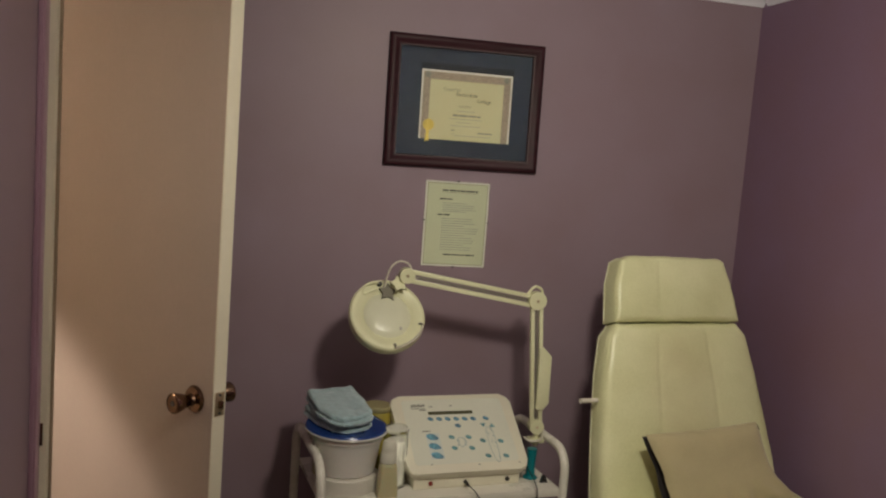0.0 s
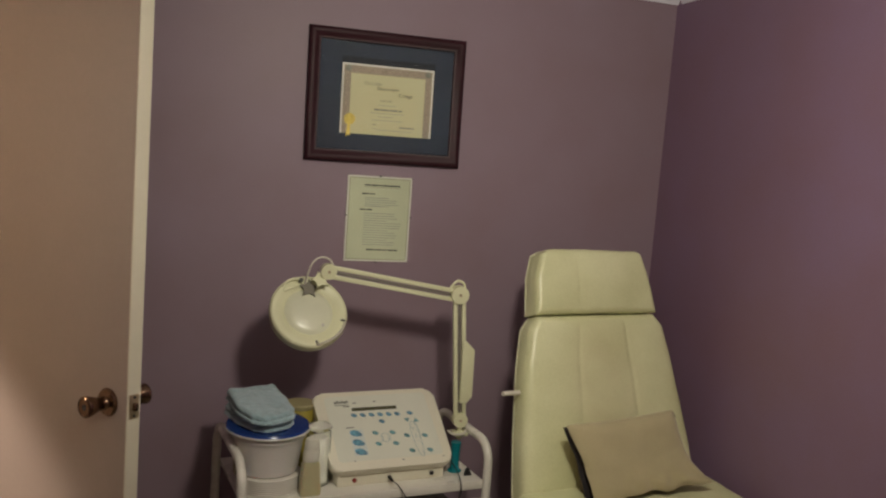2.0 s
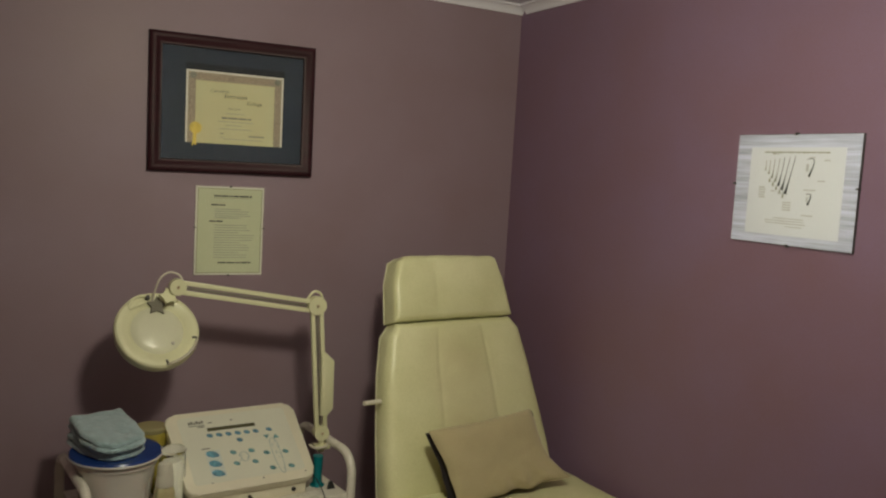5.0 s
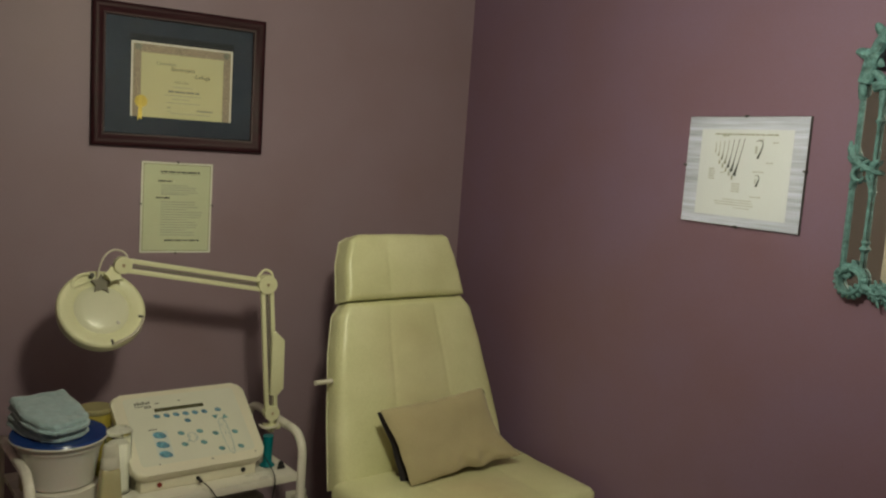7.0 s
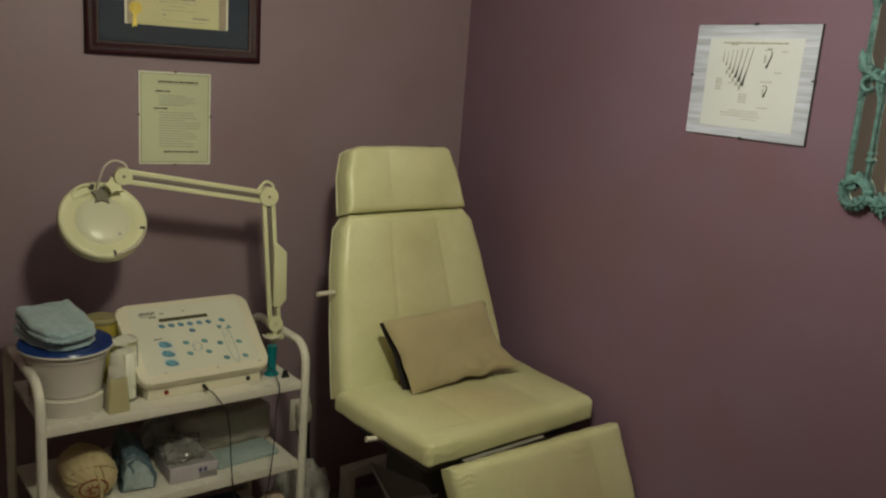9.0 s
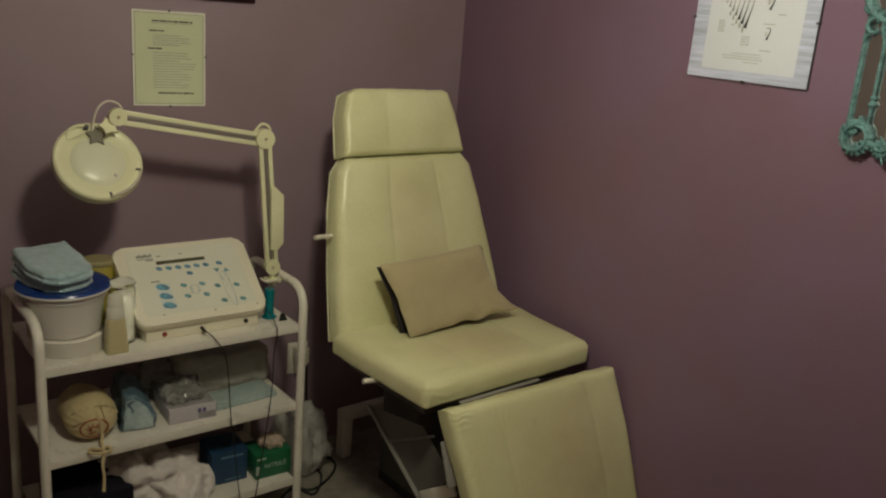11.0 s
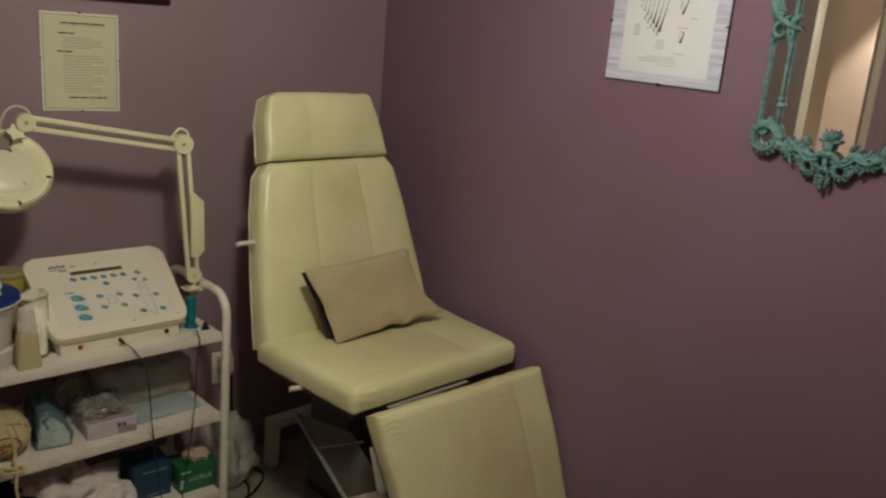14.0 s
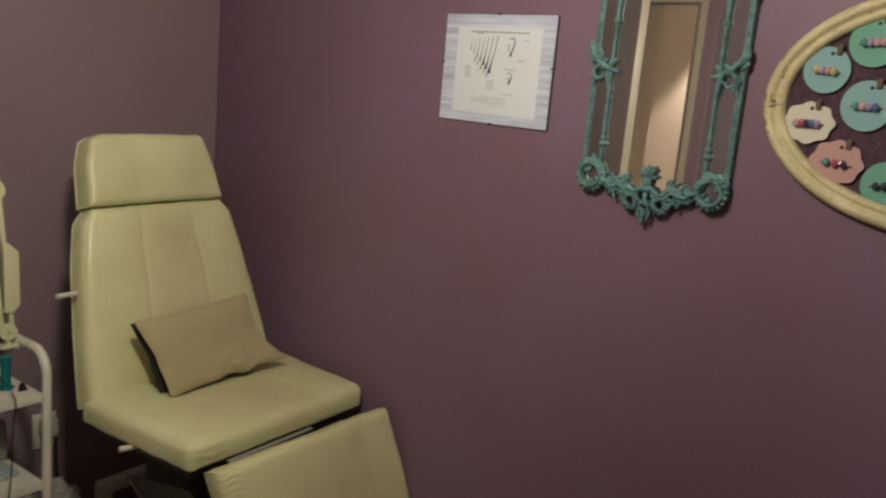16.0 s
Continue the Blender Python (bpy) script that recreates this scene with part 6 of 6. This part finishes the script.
def pouch():
    t = thing("muslin_pouch", "round cream muslin roll bag with a rust printed ring and drawstring", "pouch", at_place(0.338, 2.246, MID))
    bm = bmesh.new()
    bmesh.ops.create_uvsphere(bm, u_segments=64, v_segments=40, radius=1)
    bmesh.ops.rotate(bm, verts=bm.verts, cent=(0, 0, 0), matrix=Matrix.Rotation(radians(90), 3, "X"))
    for v in bm.verts:
        x, y, z = v.co
        a = math.atan2(z, x)
        ridge = 1 + 0.045 * math.sin(19 * a) * max(0.0, -y) ** 0.5
        v.co = Vector((x * 0.069 * ridge, y * 0.078 if y < 0 else 0.13 * y ** 0.8, z * 0.060 * ridge + 0.0595))
        if y > 0:
            r = math.hypot(x, z)
            grow = min(1.0, r + 0.3 * (1 - r)) / max(r, 1e-4) if r > 0.2 else 1.0
            v.co.x, v.co.z = v.co.x * grow, (v.co.z - 0.0595) * grow + 0.0595
    rough_up(bm, 0.0026, 20, 3)
    for v in bm.verts:
        v.co.z = max(v.co.z, 0.001)
    part("bag", bm, MUSLIN, t)
    ring = [Vector((0.034 * math.cos(2 * math.pi * k / 24) - 0.008, 0, 0.027 * math.sin(2 * math.pi * k / 24) + 0.052)) for k in range(24)]

    def on_bag(p, out=0.0015):
        u, w = p.x / 0.069, (p.z - 0.0595) / 0.060
        return Vector((p.x, -0.078 * math.sqrt(max(0.0, 1 - u * u - w * w)) - out, p.z))
    part("printed_ring", tube([on_bag(p) for p in ring], 0.0022, 6, True), PRINT_RED, t, "rust red printed ring")
    for line in (((-0.055, 0.085), (-0.03, 0.100), (0.0, 0.104), (0.03, 0.098), (0.052, 0.082)), ((-0.060, 0.045), (-0.045, 0.066), (-0.012, 0.080)), ((0.012, 0.104), (0.016, 0.085), (0.018, 0.06))):
        part("stitch_seam", tube(smooth_line([on_bag(Vector((x, 0, z)), 0.0005) for x, z in line], 6), 0.0014, 6), SEAM_BROWN, t)
    random.seed(12)
    for k in range(7):
        a = random.uniform(0, 6.28)
        p, q = Vector((-0.010 + 0.02 * math.cos(a), 0, 0.052 + 0.016 * math.sin(a))), Vector((-0.010 + 0.008 * math.cos(a + 1), 0, 0.052 + 0.007 * math.sin(a + 1)))
        part("printed_mark", tube([on_bag(p), on_bag((p + q) / 2), on_bag(q)], 0.0016, 6), PRINT_RED, t)
    part("drawstring", tube(smooth_line([on_bag(Vector((-0.012, 0, 0.122)), 0.004), on_bag(Vector((0.0, 0, 0.09)), 0.004), on_bag(Vector((0.008, 0, 0.045)), 0.006), (0.004, -0.090, 0.02), (0.002, -0.115, 0.006), (-0.006, -0.128, -0.03), (-0.004, -0.130, -0.06), (-0.006, -0.130, -0.105)], 7), 0.0042, 7, flat=0.6), MUSLIN, t, "cream drawstring hanging down")
    part("tie", tube(smooth_line([(-0.030, -0.10, 0.010), (-0.018, -0.108, 0.012), (0.0, -0.108, 0.006), (0.014, -0.112, 0.012), (0.018, -0.120, 0.004), (0.004, -0.124, 0.0045), (-0.016, -0.120, 0.0045), (-0.030, -0.112, 0.0045)], 6, True), 0.0042, 7, True), MUSLIN, t)


pouch()

pack = thing("wipes_pack", "blue-grey soft pack of wipes standing on the middle shelf", "pack", at_place(0.462, 2.312, MID, -8))
PENT = [(-0.046, 0.001), (0.044, 0.001), (0.047, 0.030), (0.030, 0.068), (0.006, 0.094), (-0.014, 0.106), (-0.034, 0.100), (-0.042, 0.050)]


def wrinkled_prism(outline, y0, y1, amount, seed):
    """A soft pack: an outline in x and z drawn along y, finely cut and crumpled."""
    ring = []
    for (ax, az), (bx, bz) in zip(outline, outline[1:] + outline[:1]):
        n = max(2, int(math.hypot(bx - ax, bz - az) / 0.007))
        ring += [(ax + (bx - ax) * k / n, az + (bz - az) * k / n) for k in range(n)]
    mx, mz = sum(p[0] for p in ring) / len(ring), sum(p[1] for p in ring) / len(ring)
    bm = bmesh.new()
    steps = 22
    loops = []
    inset = lambda k: [(mx + (x - mx) * k, mz + (z - mz) * k) for x, z in ring]
    for k, y in [(0.35, y0), (0.75, y0), (0.96, y0 + 0.002)] + [(1.0, y0 + 0.006 + (y1 - y0 - 0.012) * j / steps) for j in range(steps + 1)] + [(0.96, y1 - 0.002), (0.5, y1)]:
        loops.append([bm.verts.new((x, y, z)) for x, z in inset(k)])
    for p, q in zip(loops, loops[1:]):
        for k in range(len(ring)):
            j = (k + 1) % len(ring)
            bm.faces.new((p[k], p[j], q[j], q[k]))
    bm.faces.new(loops[0]), bm.faces.new(loops[-1])
    bmesh.ops.recalc_face_normals(bm, faces=bm.faces)
    return crumple(bm, amount, 24, seed, 0.003)


part("body", wrinkled_prism(PENT, -0.095, 0.095, 0.007, 4), WIPES_DARK, pack, sharp=70)
part("front_label", wrinkled_prism([(-0.002 + x * 0.86, 0.006 + z * 0.84) for x, z in PENT], -0.1005, -0.092, 0.004, 4), WIPES, pack, "creased pale blue label")

tissues = thing("tissue_box", "white and lilac carton with grey top on the middle shelf", "box", at_place(0.604, 2.295, MID, -4))
part("carton", box((0.135, 0.16, 0.046), (0, 0, 0.0232), 0.002), TISSUE_BOX, tissues)
part("carton_top", box((0.128, 0.15, 0.002), (0, 0.002, 0.047), 0.0005), TISSUE_TOP, tissues)
part("film_slot", crumple(rough_up(fine_box((0.118, 0.135, 0.026), (-0.008, 0.012, 0.062), 16, 0.008, 2), 0.010, 24, 6), 0.011, 30, 2), FILM, tissues, "crumpled clear film")
for x, w in ((0.018, 0.010), (0.032, 0.010)):
    part("print_mark", box((w, 0.001, 0.012), (x, -0.0805, 0.03)), VIOLET, tissues)
part("print_band", box((0.05, 0.001, 0.018), (0.04, -0.0803, 0.014)), TISSUE_TOP, tissues)

pad = thing("folded_pad", "pale blue folded paper pad on the middle shelf", "pad", at_place(0.778, 2.300, MID, 4))
part("paper_sheet", rough_up(fine_box((0.20, 0.088, 0.014), (0, 0.006, 0.0075), 8, 0.004, 2), 0.0012, 20, 2, 0.002), PAD_BLUE, pad)
part("fold", box((0.19, 0.08, 0.006), (0.0, 0.01, 0.018), 0.002, turn=pose(0, 0, 0, 3, 0, 2)), PAD_BLUE, pad)

crate = thing("film_pack", "cloudy film-wrapped soft pack behind the blue pad", "pack", at_place(0.745, 2.425, MID))
part("body", crumple(fine_box((0.29, 0.10, 0.118), (0, 0, 0.060), 22, 0.018, 3), 0.007, 15, 8, 0.004), BIN_CLEAR, crate, sharp=80)
film_bag = thing("film_bag", "crumpled clear film bag behind the tissue carton", "bag", at_place(0.565, 2.435, MID))
part("film_body", crumple(rough_up(heap(0.20, 0.10, 0.11, 5.0, 8), 0.006, 30, 2, 0.01), 0.010, 24, 3, 0.01), FILM, film_bag, sharp=120)

# ---- things on the lower shelf ----
LOW = SHELF[2]


tagged(part("crumpled_towel", towel(0.19, 0.24, 0.140, 3.4), TERRY_WHITE, at=at_place(0.480, 2.320, LOW), sharp=120), "crumpled white towel heaped on the lower shelf", "towel", "towels")
tagged(part("crumpled_towel", towel(0.17, 0.20, 0.120, 8.2), TERRY_WHITE, at=at_place(0.578, 2.275, LOW), sharp=120), "creased off-white towel on the lower shelf", "towel", "towels")

blue_box = thing("blue_carton", "navy blue carton with pale print on the lower shelf", "box", at_place(0.730, 2.325, LOW, -4))
part("carton", box((0.112, 0.115, 0.106), (0, 0, 0.0532), 0.002), BLUE_BOX, blue_box)
part("print_bar", box((0.07, 0.001, 0.006), (0.008, -0.0582, 0.088)), BLUE_PRINT, blue_box)
part("print_bar", box((0.05, 0.001, 0.004), (0.01, -0.0582, 0.012)), BLUE_PRINT, blue_box)
gloves = thing("glove_carton", "green carton of nitrile gloves, open at the top", "box", at_place(0.862, 2.300, LOW, -2))
part("carton", box((0.118, 0.10, 0.082), (0, 0, 0.0412), 0.002), GREEN_BOX, gloves)
letters("lettering", "NITRILE", 0.021, WHITE_PRINT, gloves, pose(0.006, -0.0505, 0.040, 90, 0, 0))
part("print_bar", box((0.03, 0.001, 0.006), (-0.040, -0.0505, 0.068)), WHITE_PRINT, gloves)
part("print_bar", box((0.012, 0.001, 0.03), (-0.052, -0.0505, 0.03)), WHITE_PRINT, gloves)
part("top_glove", crumple(rough_up(fine_box((0.075, 0.06, 0.030), (0.012, 0.0, 0.094), 9, 0.012, 2), 0.010, 32, 5), 0.006, 40, 3), GLOVE, gloves, "pale glove pulled from the slot")
dark_case = thing("black_case", "black case standing on the lower shelf", "case", at_place(0.330, 2.300, LOW, 0))
part("shell", box((0.20, 0.22, 0.105), (0, 0, 0.0527), 0.012, 3), CASE_BLACK, dark_case)
part("latch", box((0.05, 0.004, 0.006), (0.05, -0.111, 0.035), 0.001), GREY_METAL, dark_case)
tray = thing("black_tray", "thin black tray with a pale rim under the towels", "tray", at_place(0.47, 2.215, LOW + 0.0, 2))
part("pan", box((0.16, 0.06, 0.012), (0, 0, 0.0062), 0.003), BLACK, tray)

# ---- beside the trolley ----
outlet = thing("power_outlet", "white double power outlet with adaptor on the mauve wall", "outlet", ON_BACK(1.098, 0.345))
part("plate", box((0.075, 0.118, 0.006), (0, 0, 0.003), 0.002), WHITE_METAL, outlet)
part("adaptor", box((0.05, 0.06, 0.04), (0.004, 0.018, 0.026), 0.005), CORD_WHITE, outlet)
part("plug", box((0.034, 0.034, 0.03), (0.0, -0.030, 0.020), 0.005), CORD_WHITE, outlet)
bag_bm = crumple(rough_up(heap(0.20, 0.21, 0.235, 11.0, 7), 0.010, 18, 3, 0.01), 0.011, 22, 4, 0.01)
bag = thing("plastic_bag", "crumpled white plastic bag on the carpet beside the trolley", "bag", pose(1.052, 2.49, 0.0))
part("film_body", bag_bm, BAG, bag, sharp=120)
part("carry_handle", tube(smooth_line([(-0.03, -0.03, 0.20), (-0.045, -0.035, 0.25), (-0.03, -0.03, 0.27), (-0.01, -0.03, 0.25), (-0.005, -0.025, 0.20)], 6), 0.006, 8, flat=0.5), BAG, bag, "twisted film handle")
cable = part("floor_cable", world_tube([(0.96, 2.42, 0.006), (1.02, 2.33, 0.006), (1.10, 2.36, 0.006), (1.17, 2.44, 0.006), (1.16, 2.52, 0.02), (1.13, 2.60, 0.12), (1.12, 2.615, 0.32)], 0.0045, 10), CORD_BLACK)
tagged(cable, "black mains cable looped on the carpet", "cable")
cable = part("floor_cable", world_tube([(0.90, 2.30, 0.006), (0.98, 2.36, 0.006), (1.03, 2.30, 0.006), (1.10, 2.41, 0.006), (1.06, 2.52, 0.006)], 0.004, 10), CORD_BLACK)
tagged(cable, "black cable lying on the carpet", "cable")
